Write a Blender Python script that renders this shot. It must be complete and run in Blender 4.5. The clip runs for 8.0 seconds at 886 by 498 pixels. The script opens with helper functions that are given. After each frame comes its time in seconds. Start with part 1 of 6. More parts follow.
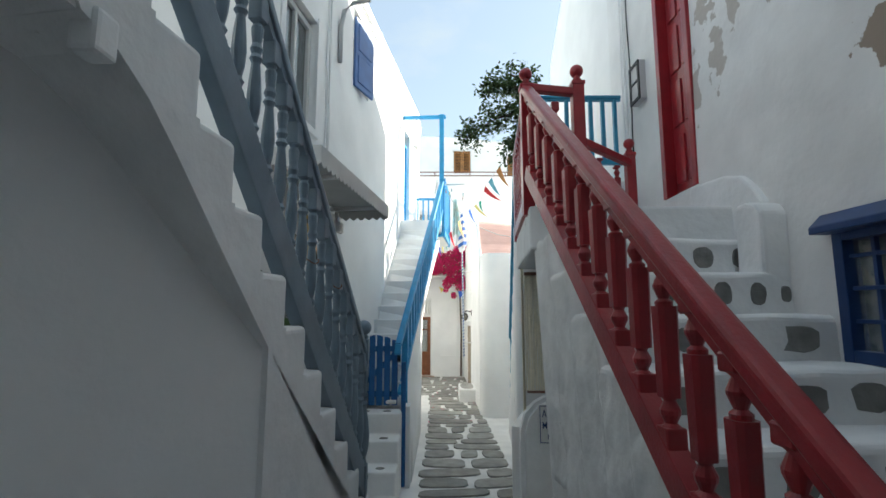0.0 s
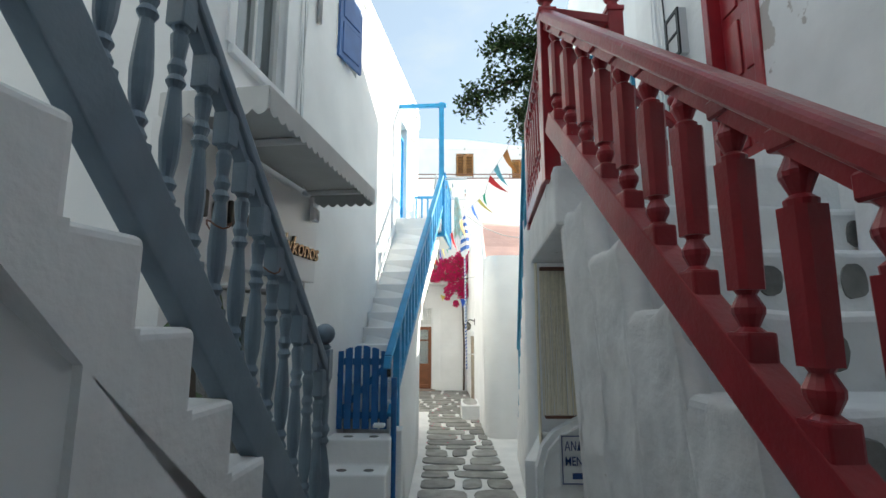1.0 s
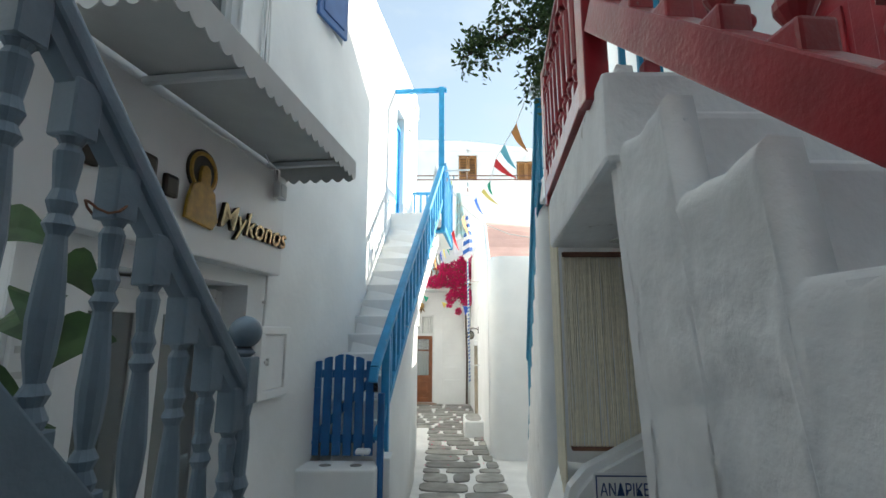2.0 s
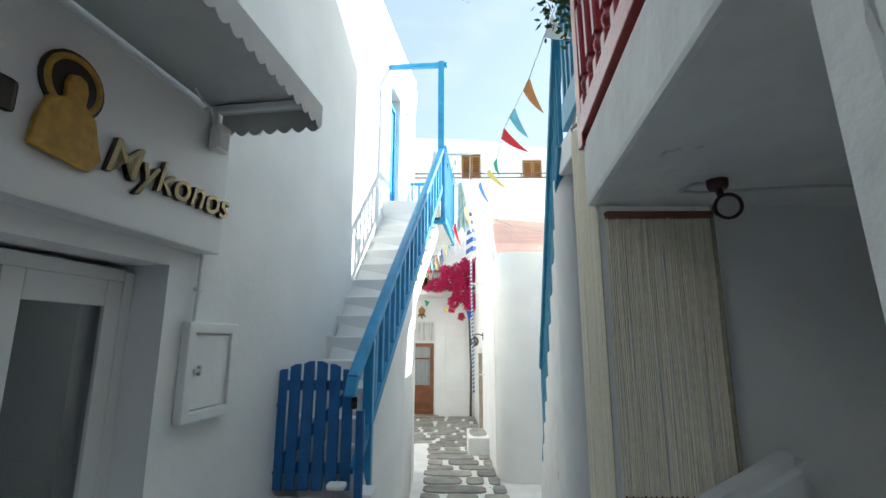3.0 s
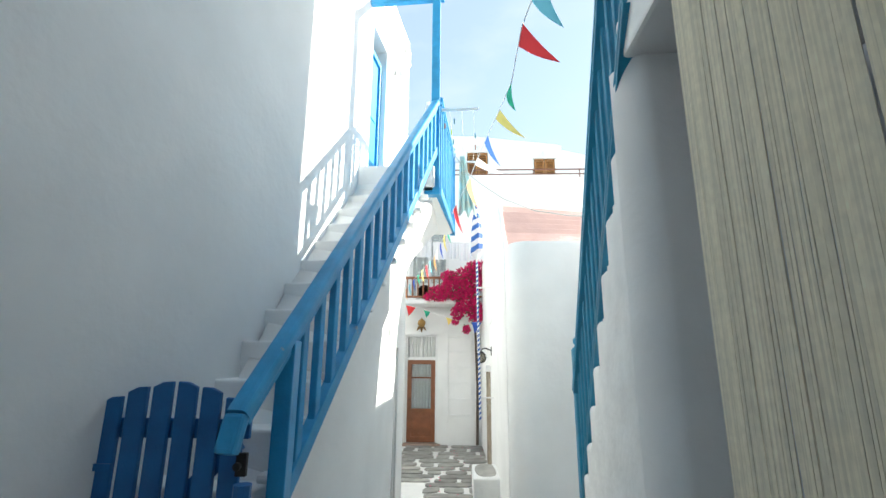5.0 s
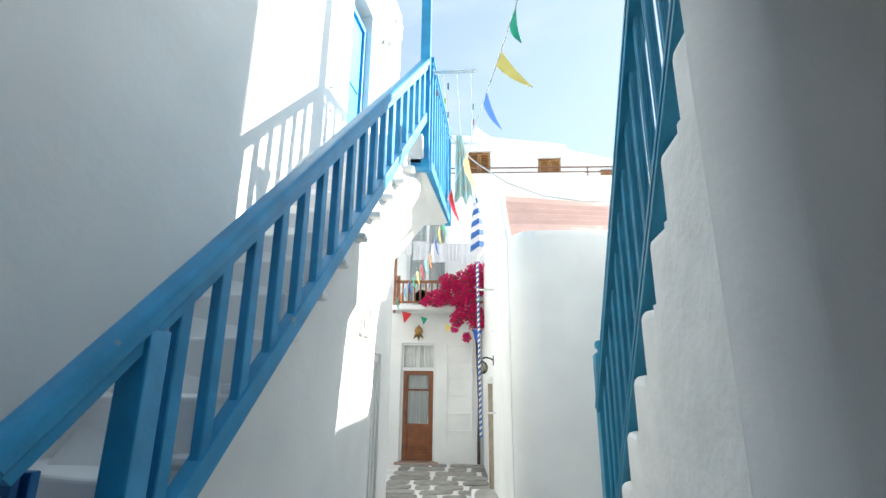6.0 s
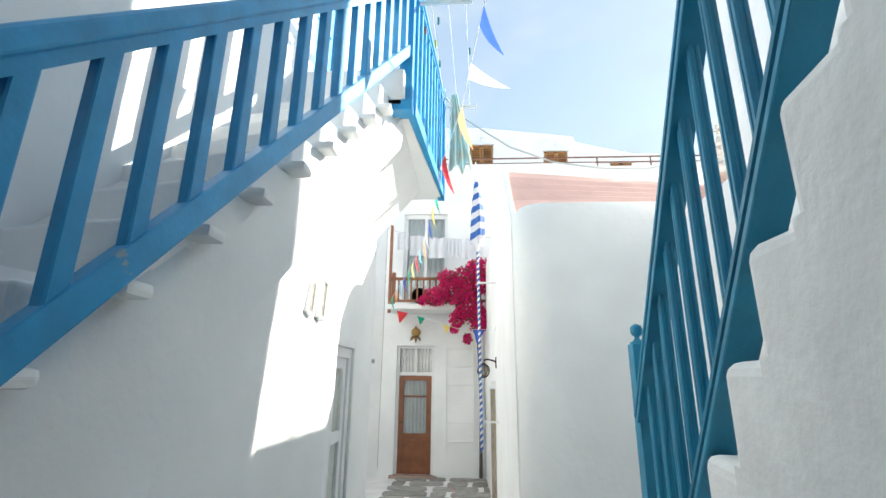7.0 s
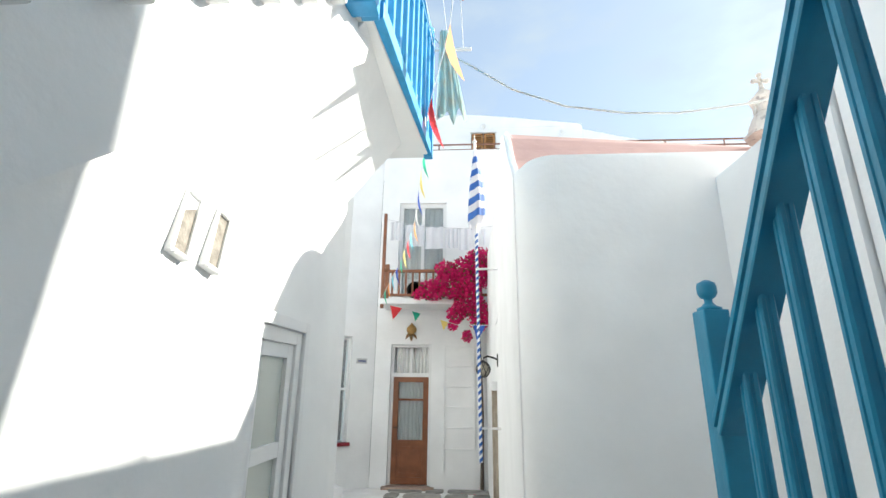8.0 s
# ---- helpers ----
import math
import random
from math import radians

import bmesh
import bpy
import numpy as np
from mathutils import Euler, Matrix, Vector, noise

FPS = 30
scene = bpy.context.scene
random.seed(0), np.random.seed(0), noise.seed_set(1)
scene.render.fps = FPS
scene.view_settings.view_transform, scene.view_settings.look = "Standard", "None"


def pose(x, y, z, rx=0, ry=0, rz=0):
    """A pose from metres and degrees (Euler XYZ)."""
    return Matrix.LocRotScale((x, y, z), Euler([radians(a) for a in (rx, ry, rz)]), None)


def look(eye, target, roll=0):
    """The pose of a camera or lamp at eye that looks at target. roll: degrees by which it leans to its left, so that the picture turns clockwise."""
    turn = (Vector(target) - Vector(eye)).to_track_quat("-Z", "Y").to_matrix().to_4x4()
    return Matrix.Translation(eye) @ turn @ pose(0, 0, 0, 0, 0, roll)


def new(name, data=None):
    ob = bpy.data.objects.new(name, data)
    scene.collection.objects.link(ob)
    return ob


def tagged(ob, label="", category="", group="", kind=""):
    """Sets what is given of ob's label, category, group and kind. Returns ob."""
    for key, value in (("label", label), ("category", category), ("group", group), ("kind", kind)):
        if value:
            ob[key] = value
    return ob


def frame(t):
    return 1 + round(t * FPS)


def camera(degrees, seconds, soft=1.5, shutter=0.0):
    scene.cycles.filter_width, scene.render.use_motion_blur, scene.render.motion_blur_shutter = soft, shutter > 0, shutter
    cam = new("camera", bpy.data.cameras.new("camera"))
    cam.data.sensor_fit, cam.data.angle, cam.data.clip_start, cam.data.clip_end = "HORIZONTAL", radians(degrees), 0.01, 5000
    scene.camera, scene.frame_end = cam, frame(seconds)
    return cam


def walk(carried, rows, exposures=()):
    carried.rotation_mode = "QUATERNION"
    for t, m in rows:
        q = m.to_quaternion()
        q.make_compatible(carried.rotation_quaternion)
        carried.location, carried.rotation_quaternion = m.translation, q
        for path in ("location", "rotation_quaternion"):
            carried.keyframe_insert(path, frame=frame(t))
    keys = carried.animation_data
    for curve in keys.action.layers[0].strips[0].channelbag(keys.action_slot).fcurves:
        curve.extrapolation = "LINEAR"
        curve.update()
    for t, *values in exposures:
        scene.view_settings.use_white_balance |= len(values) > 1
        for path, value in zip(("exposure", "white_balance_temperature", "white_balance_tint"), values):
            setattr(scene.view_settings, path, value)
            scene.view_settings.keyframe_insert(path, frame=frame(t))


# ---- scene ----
cam = camera(87.7, 8.0)
METRES, EYE, TILT, LEAN, TURN = 6.8, 2.1, 0.0, 0.0, 0.0
ROWS = [
    (0.0, 0.0, 0.0, 0.0, -0.0, 7.41, -0.0),
    (0.5, 0.0033, 0.0644, -0.004, 0.2, 8.09, -0.04),
    (1.0, 0.0087, 0.1291, -0.0085, 0.42, 8.76, -0.03),
    (1.5, 0.0125, 0.189, -0.0126, 0.61, 9.4, -0.11),
    (3.0, 0.0213, 0.3787, -0.0265, 1.31, 11.14, -0.12),
    (3.5, 0.0245, 0.4433, -0.0284, 1.53, 11.41, -0.2),
    (4.0, 0.0255, 0.5026, -0.0305, 1.75, 11.83, -0.26),
    (4.5, 0.0299, 0.5576, -0.0336, 2.02, 12.61, -0.31),
    (6.0, 0.0462, 0.7404, -0.0388, 2.62, 14.74, -0.46),
    (6.5, 0.0519, 0.8005, -0.0425, 2.85, 15.33, -0.58),
    (7.0, 0.0574, 0.8673, -0.0481, 3.13, 15.65, -0.55),
    (7.5, 0.0643, 0.9325, -0.053, 3.42, 15.87, -0.73),
    (8.0, 0.0705, 0.9953, -0.0561, 3.69, 16.15, -0.61),
]
walk(cam, [(t, pose(0, 0, EYE, TILT, LEAN, TURN) @ pose(METRES * x, METRES * y, METRES * z, 90 + pitch, roll, yaw)) for t, x, y, z, yaw, pitch, roll in ROWS],
     [(0.0, 2.14, 6850, 3), (1.5, 2.14, 6850, 3), (3.0, 2.28, 6700, 2), (3.5, 2.28, 6650, 2), (4.5, 2.28, 6600, 2), (6.5, 2.17, 6550, 3), (8.0, 2.02, 6550, 5)])

# ---- world, sun and exposure ----
SUN_AZ, SUN_EL = 66.0, 29.5          # degrees right of +y, above the horizon
world = bpy.data.worlds.new("sky")
scene.world = world
world.use_nodes = True
wn, wl = world.node_tree.nodes, world.node_tree.links
sky = wn.new("ShaderNodeTexSky")
sky.sky_type, sky.sun_disc = "NISHITA", False
sky.sun_elevation, sky.sun_rotation = radians(SUN_EL), radians(SUN_AZ)
# thin haze and a few clouds over the clear sky
sco = wn.new("ShaderNodeTexCoord")
smap = wn.new("ShaderNodeMapping"); smap.inputs["Scale"].default_value = (1.0, 1.0, 2.2); smap.inputs["Location"].default_value = (0.3, 0.1, 0.35)
scl = wn.new("ShaderNodeTexNoise"); scl.inputs["Scale"].default_value = 4.2; scl.inputs["Detail"].default_value = 8; scl.inputs["Roughness"].default_value = 0.55
sra = wn.new("ShaderNodeValToRGB")
sra.color_ramp.elements[0].position, sra.color_ramp.elements[0].color = 0.48, (0.50, 0.50, 0.50, 1)
sra.color_ramp.elements[1].position, sra.color_ramp.elements[1].color = 0.70, (0.92, 0.92, 0.92, 1)
smix = wn.new("ShaderNodeMix"); smix.data_type = "RGBA"; smix.inputs["B"].default_value = (2.35, 2.75, 3.2, 1)
wl.new(sco.outputs["Generated"], smap.inputs["Vector"]); wl.new(smap.outputs["Vector"], scl.inputs["Vector"])
wl.new(scl.outputs["Fac"], sra.inputs["Fac"]); wl.new(sra.outputs["Color"], smix.inputs["Factor"])
wl.new(sky.outputs[0], smix.inputs["A"]); wl.new(smix.outputs["Result"], wn["Background"].inputs[0])
wn["Background"].inputs[1].default_value = 0.073
sun_dir = Vector((math.sin(radians(SUN_AZ)) * math.cos(radians(SUN_EL)), math.cos(radians(SUN_AZ)) * math.cos(radians(SUN_EL)), math.sin(radians(SUN_EL))))
sun = new("sun", bpy.data.lights.new("sun", "SUN"))
sun.data.energy, sun.data.angle, sun.data.color = 2.45, radians(0.6), (1.0, 0.95, 0.89)
sun.matrix_world = look(sun_dir * 40, (0, 0, 0))


# ---- materials ----
def mat(name, color, rough=0.6, metal=0.0, vary=0.08, scale=4.0, bump=0.0, bump_scale=20.0, second=None, patches=None, random_tint=0.0, spec=0.5):
    """Principled paint with variation at two scales, fine relief, and optional worn patches (colour, scale, threshold)."""
    m = bpy.data.materials.new(name)
    m.use_nodes = True
    n, l = m.node_tree.nodes, m.node_tree.links
    b = n["Principled BSDF"]
    b.inputs["Roughness"].default_value = rough
    b.inputs["Metallic"].default_value = metal
    b.inputs["Specular IOR Level"].default_value = spec
    co = n.new("ShaderNodeTexCoord")
    a = n.new("ShaderNodeTexNoise"); a.inputs["Scale"].default_value = scale; a.inputs["Detail"].default_value = 6
    f = n.new("ShaderNodeTexNoise"); f.inputs["Scale"].default_value = bump_scale; f.inputs["Detail"].default_value = 5
    geo = n.new("ShaderNodeNewGeometry")
    l.new(geo.outputs["Position"], a.inputs["Vector"]); l.new(geo.outputs["Position"], f.inputs["Vector"])
    dark = tuple(c * (1 - vary) for c in (second or color))
    ramp = n.new("ShaderNodeValToRGB")
    ramp.color_ramp.elements[0].position, ramp.color_ramp.elements[0].color = 0.32, (*dark, 1)
    ramp.color_ramp.elements[1].position, ramp.color_ramp.elements[1].color = 0.68, (*(min(1, c * (1 + vary * 0.5)) for c in color), 1)
    l.new(a.outputs["Fac"], ramp.inputs["Fac"])
    out = ramp.outputs["Color"]
    if patches:
        pc, ps, pt = patches
        p = n.new("ShaderNodeTexNoise"); p.inputs["Scale"].default_value = ps; p.inputs["Detail"].default_value = 8; p.inputs["Roughness"].default_value = 0.65
        l.new(geo.outputs["Position"], p.inputs["Vector"])
        pr = n.new("ShaderNodeValToRGB"); pr.color_ramp.elements[0].position, pr.color_ramp.elements[1].position = pt, pt + 0.03
        l.new(p.outputs["Fac"], pr.inputs["Fac"])
        mix = n.new("ShaderNodeMix"); mix.data_type = "RGBA"
        l.new(pr.outputs["Color"], mix.inputs["Factor"]); l.new(out, mix.inputs["A"]); mix.inputs["B"].default_value = (*pc, 1)
        out = mix.outputs["Result"]
    if random_tint:
        oi = n.new("ShaderNodeObjectInfo")
        hsv = n.new("ShaderNodeHueSaturation")
        mr = n.new("ShaderNodeMapRange"); mr.inputs["To Min"].default_value, mr.inputs["To Max"].default_value = 1 - random_tint, 1 + random_tint
        l.new(oi.outputs["Random"], mr.inputs["Value"]); l.new(mr.outputs["Result"], hsv.inputs["Value"]); l.new(out, hsv.inputs["Color"])
        out = hsv.outputs["Color"]
    l.new(out, b.inputs["Base Color"])
    if bump:
        bp = n.new("ShaderNodeBump"); bp.inputs["Strength"].default_value = bump; bp.inputs["Distance"].default_value = 0.02
        add = n.new("ShaderNodeMath"); add.operation = "MULTIPLY_ADD"; add.inputs[1].default_value = 0.35
        l.new(f.outputs["Fac"], add.inputs[0]); l.new(a.outputs["Fac"], add.inputs[2])
        l.new(add.outputs[0], bp.inputs["Height"]); l.new(bp.outputs["Normal"], b.inputs["Normal"])
    return m


WHITE = (0.88, 0.88, 0.87)
M_plaster = mat("white_plaster", WHITE, 0.85, vary=0.06, scale=1.6, bump=0.45, bump_scale=16, spec=0.2)
M_old = mat("weathered_plaster", (0.82, 0.815, 0.80), 0.88, vary=0.10, scale=2.2, bump=0.8, bump_scale=18, spec=0.2)


def flaked(m, spots, color):
    """Lost paint in ragged spots on a wall that runs along y: (y, z, half width, half height)."""
    n, l = m.node_tree.nodes, m.node_tree.links
    b = n["Principled BSDF"]
    geo = n.new("ShaderNodeNewGeometry")
    rag = n.new("ShaderNodeTexNoise"); rag.inputs["Scale"].default_value = 9.0; rag.inputs["Detail"].default_value = 7
    l.new(geo.outputs["Position"], rag.inputs["Vector"])
    total = None
    for y, z, ry, rz in spots:
        mp = n.new("ShaderNodeMapping"); mp.vector_type = "TEXTURE"
        mp.inputs["Location"].default_value = (2.0, y, z); mp.inputs["Scale"].default_value = (1.0, ry, rz)
        ln = n.new("ShaderNodeVectorMath"); ln.operation = "LENGTH"
        l.new(geo.outputs["Position"], mp.inputs["Vector"]); l.new(mp.outputs["Vector"], ln.inputs[0])
        if total is None:
            total = ln.outputs["Value"]
        else:
            mn = n.new("ShaderNodeMath"); mn.operation = "MINIMUM"
            l.new(total, mn.inputs[0]); l.new(ln.outputs["Value"], mn.inputs[1])
            total = mn.outputs[0]
    ad = n.new("ShaderNodeMath"); ad.operation = "MULTIPLY_ADD"; ad.inputs[1].default_value = 3.4
    l.new(rag.outputs["Fac"], ad.inputs[0]); l.new(total, ad.inputs[2])
    mr = n.new("ShaderNodeMapRange"); mr.inputs["From Min"].default_value, mr.inputs["From Max"].default_value = 2.62, 2.50
    l.new(ad.outputs[0], mr.inputs["Value"])
    mix = n.new("ShaderNodeMix"); mix.data_type = "RGBA"
    src = b.inputs["Base Color"].links[0].from_socket
    l.new(mr.outputs["Result"], mix.inputs["Factor"]); l.new(src, mix.inputs["A"]); mix.inputs["B"].default_value = (*color, 1)
    l.new(mix.outputs["Result"], b.inputs["Base Color"])


flaked(M_old, [(3.16, 3.98, 0.10, 0.26), (3.48, 3.82, 0.08, 0.28), (2.96, 4.22, 0.07, 0.20), (2.62, 4.05, 0.05, 0.07), (3.3, 4.4, 0.12, 0.15)], (0.53, 0.49, 0.45))
flaked(M_old, [(1.93, 3.36, 0.19, 0.15), (1.5, 2.95, 0.10, 0.12)], (0.34, 0.27, 0.22))
M_scuff = mat("scuffed_limewash", (0.85, 0.845, 0.83), 0.85, vary=0.12, scale=4, bump=0.9, bump_scale=18, patches=((0.60, 0.57, 0.54), 6.0, 0.68), spec=0.2)
M_stairw = mat("thick_limewash", (0.86, 0.86, 0.85), 0.85, vary=0.07, scale=5, bump=0.6, bump_scale=24, patches=((0.60, 0.58, 0.55), 2.6, 0.66), spec=0.2)
M_blue = mat("sky_blue_paint", (0.032, 0.32, 0.62), 0.42, vary=0.15, scale=9, bump=0.15, bump_scale=60, patches=((0.22, 0.34, 0.42), 7, 0.69))
M_teal = mat("sea_blue_paint", (0.018, 0.235, 0.385), 0.42, vary=0.15, scale=9, bump=0.15, bump_scale=60, patches=((0.45, 0.42, 0.36), 6, 0.685))
M_gate = mat("deep_blue_paint", (0.012, 0.13, 0.36), 0.45, vary=0.18, scale=9, bump=0.2, bump_scale=60)
M_red = mat("dark_red_paint", (0.33, 0.020, 0.028), 0.30, vary=0.18, scale=8, bump=0.2, bump_scale=70, patches=((0.30, 0.11, 0.11), 9, 0.70))
M_grey = mat("blue_grey_paint", (0.17, 0.23, 0.28), 0.42, vary=0.12, scale=8, bump=0.2, bump_scale=60)
M_stone = mat("grey_slate", (0.33, 0.32, 0.295), 0.72, vary=0.30, scale=5, bump=0.7, bump_scale=30, random_tint=0.22)
M_inset = mat("grey_fieldstone", (0.22, 0.215, 0.20), 0.85, vary=0.3, scale=8, bump=0.8, bump_scale=30, random_tint=0.2)
M_pave = mat("whitewashed_joint", (0.86, 0.85, 0.83), 0.85, vary=0.10, scale=3, bump=0.6, bump_scale=20, spec=0.2)
M_pink = mat("pink_roof_plaster", (0.56, 0.36, 0.32), 0.85, vary=0.18, scale=1.5, bump=0.4, bump_scale=16, patches=((0.62, 0.50, 0.46), 1.5, 0.60))
M_wood = mat("brown_wood", (0.24, 0.085, 0.035), 0.45, vary=0.25, scale=6, bump=0.3, bump_scale=50)
M_shutter = mat("light_brown_wood", (0.38, 0.18, 0.06), 0.5, vary=0.2, scale=6)
M_cord = mat("beige_cord", (0.46, 0.42, 0.30), 0.8, vary=0.25, scale=30, random_tint=0.12)
# near-black for backing sheets: the shade of unlit rooms put into colour
M_dark = mat("painted_room_shade", (0.05, 0.05, 0.055), 0.8)
M_grey_metal = mat("grey_cable", (0.5, 0.5, 0.5), 0.5)
M_iron = mat("black_iron", (0.03, 0.03, 0.03), 0.5, metal=0.6)
M_white = mat("white_enamel", (0.80, 0.80, 0.79), 0.35, vary=0.03, scale=3)
M_cloth = mat("white_cloth", (0.82, 0.82, 0.84), 0.9, vary=0.05)


def glass_mat(name, tint, rough=0.05):
    m = bpy.data.materials.new(name)
    m.use_nodes = True
    b = m.node_tree.nodes["Principled BSDF"]
    b.inputs["Base Color"].default_value = (*tint, 1)
    b.inputs["Roughness"].default_value = rough
    b.inputs["Transmission Weight"].default_value = 0.85
    b.inputs["IOR"].default_value = 1.45
    return m


def thin_cloth(m, share=0.45):
    """Lets part of the light through a thin cloth or petal."""
    n, l = m.node_tree.nodes, m.node_tree.links
    b = n["Principled BSDF"]
    tr = n.new("ShaderNodeBsdfTranslucent")
    mx = n.new("ShaderNodeMixShader"); mx.inputs[0].default_value = share
    l.new(b.inputs["Base Color"].links[0].from_socket, tr.inputs["Color"])
    l.new(b.outputs[0], mx.inputs[1]); l.new(tr.outputs[0], mx.inputs[2])
    l.new(mx.outputs[0], n["Material Output"].inputs["Surface"])
    return m


thin_cloth(M_cloth, 0.4)
M_glass = glass_mat("window_glass", (0.85, 0.9, 0.9))


# ---- building helpers ----
def part(name, bm, material, parent=None, label="", smooth=False):
    me = bpy.data.meshes.new(name)
    bmesh.ops.recalc_face_normals(bm, faces=bm.faces)
    if smooth:
        for f in bm.faces:
            f.smooth = True
    bm.to_mesh(me)
    bm.free()
    me.materials.append(material)
    ob = new(name, me)
    ob.parent = parent
    if name == "pane":
        ob.visible_shadow = False
    return tagged(ob, label)


def thing(name, label, category, at=(0, 0, 0), group="", kind=""):
    e = new(name)
    e.empty_display_size = 0.1
    e.location = at
    bpy.context.view_layer.update()
    return tagged(e, label, category, group, kind)


def seat(ob, parent):
    """Parent ob, built in world coordinates, without moving it."""
    ob.parent = parent
    ob.matrix_parent_inverse = Matrix.Translation(parent.location).inverted()
    return ob


def box(x0, x1, y0, y1, z0, z1, bevel=0.0, segs=2, m=None):
    bm = bmesh.new()
    bmesh.ops.create_cube(bm, size=1)
    bmesh.ops.scale(bm, vec=(abs(x1 - x0), abs(y1 - y0), abs(z1 - z0)), verts=bm.verts)
    bmesh.ops.translate(bm, vec=((x0 + x1) / 2, (y0 + y1) / 2, (z0 + z1) / 2), verts=bm.verts)
    if bevel:
        bmesh.ops.bevel(bm, geom=bm.edges[:], offset=bevel, segments=segs, affect="EDGES", profile=0.6)
    if m is not None:
        bmesh.ops.transform(bm, matrix=m, verts=bm.verts)
    return bm


def join(*bms):
    out = bms[0]
    for b in bms[1:]:
        me = bpy.data.meshes.new("tmp")
        b.to_mesh(me)
        b.free()
        out.from_mesh(me)
        bpy.data.meshes.remove(me)
    return out


def prism(profile, thick, m=None, bevel=0.0, segs=2):
    """Extrudes a 2D profile (u, v) from w = 0 to thick; axes u, v, w go to x, y, z before m."""
    bm = bmesh.new()
    vs = [bm.verts.new((u, v, 0)) for u, v in profile]
    f = bm.faces.new(vs)
    r = bmesh.ops.extrude_face_region(bm, geom=[f])
    bmesh.ops.translate(bm, vec=(0, 0, thick), verts=[g for g in r["geom"] if isinstance(g, bmesh.types.BMVert)])
    if bevel:
        bmesh.ops.bevel(bm, geom=bm.edges[:], offset=bevel, segments=segs, affect="EDGES", profile=0.6)
    if m is not None:
        bmesh.ops.transform(bm, matrix=m, verts=bm.verts)
    return bm


# profile axes (u, v, w) -> (y, z, x): for shapes seen from the alley's side
YZ = Matrix(((0, 0, 1, 0), (1, 0, 0, 0), (0, 1, 0, 0), (0, 0, 0, 1)))


def beam(a, b, w, h, bevel=0.004, up=(0, 0, 1), segs=1):
    """A bar from a to b, w across and h along up."""
    a, b = Vector(a), Vector(b)
    d = b - a
    ln = d.length
    y = d.normalized()
    x = y.cross(Vector(up)).normalized()
    z = x.cross(y)
    m = Matrix((x, y, z)).transposed().to_4x4()
    m.translation = a
    return box(-w / 2, w / 2, 0, ln, -h / 2, h / 2, bevel, segs, m)


def tube(points, r, sides=8):
    bm = bmesh.new()
    pts = [Vector(p) for p in points]
    rings = []
    for i, p in enumerate(pts):
        d = (pts[min(i + 1, len(pts) - 1)] - pts[max(i - 1, 0)]).normalized()
        ref = Vector((0, 0, 1)) if abs(d.z) < 0.9 else Vector((1, 0, 0))
        x = d.cross(ref).normalized()
        y = d.cross(x)
        rr = r[i] if isinstance(r, (list, tuple)) else r
        rings.append([bm.verts.new(p + (x * math.cos(k * math.tau / sides) + y * math.sin(k * math.tau / sides)) * rr) for k in range(sides)])
    for a, b in zip(rings, rings[1:]):
        for k in range(sides):
            bm.faces.new((a[k], a[(k + 1) % sides], b[(k + 1) % sides], b[k]))
    bm.faces.new(rings[0][::-1])
    bm.faces.new(rings[-1])
    return bm


def lathe(profile, sides=14, m=None):
    """Turns (radius, height) pairs round the z axis."""
    bm = bmesh.new()
    rings = [[bm.verts.new((r * math.cos(k * math.tau / sides), r * math.sin(k * math.tau / sides), z)) for k in range(sides)] for r, z in profile]
    for a, b in zip(rings, rings[1:]):
        for k in range(sides):
            bm.faces.new((a[k], a[(k + 1) % sides], b[(k + 1) % sides], b[k]))
    bm.faces.new(rings[0][::-1])
    bm.faces.new(rings[-1])
    if m is not None:
        bmesh.ops.transform(bm, matrix=m, verts=bm.verts)
    return bm


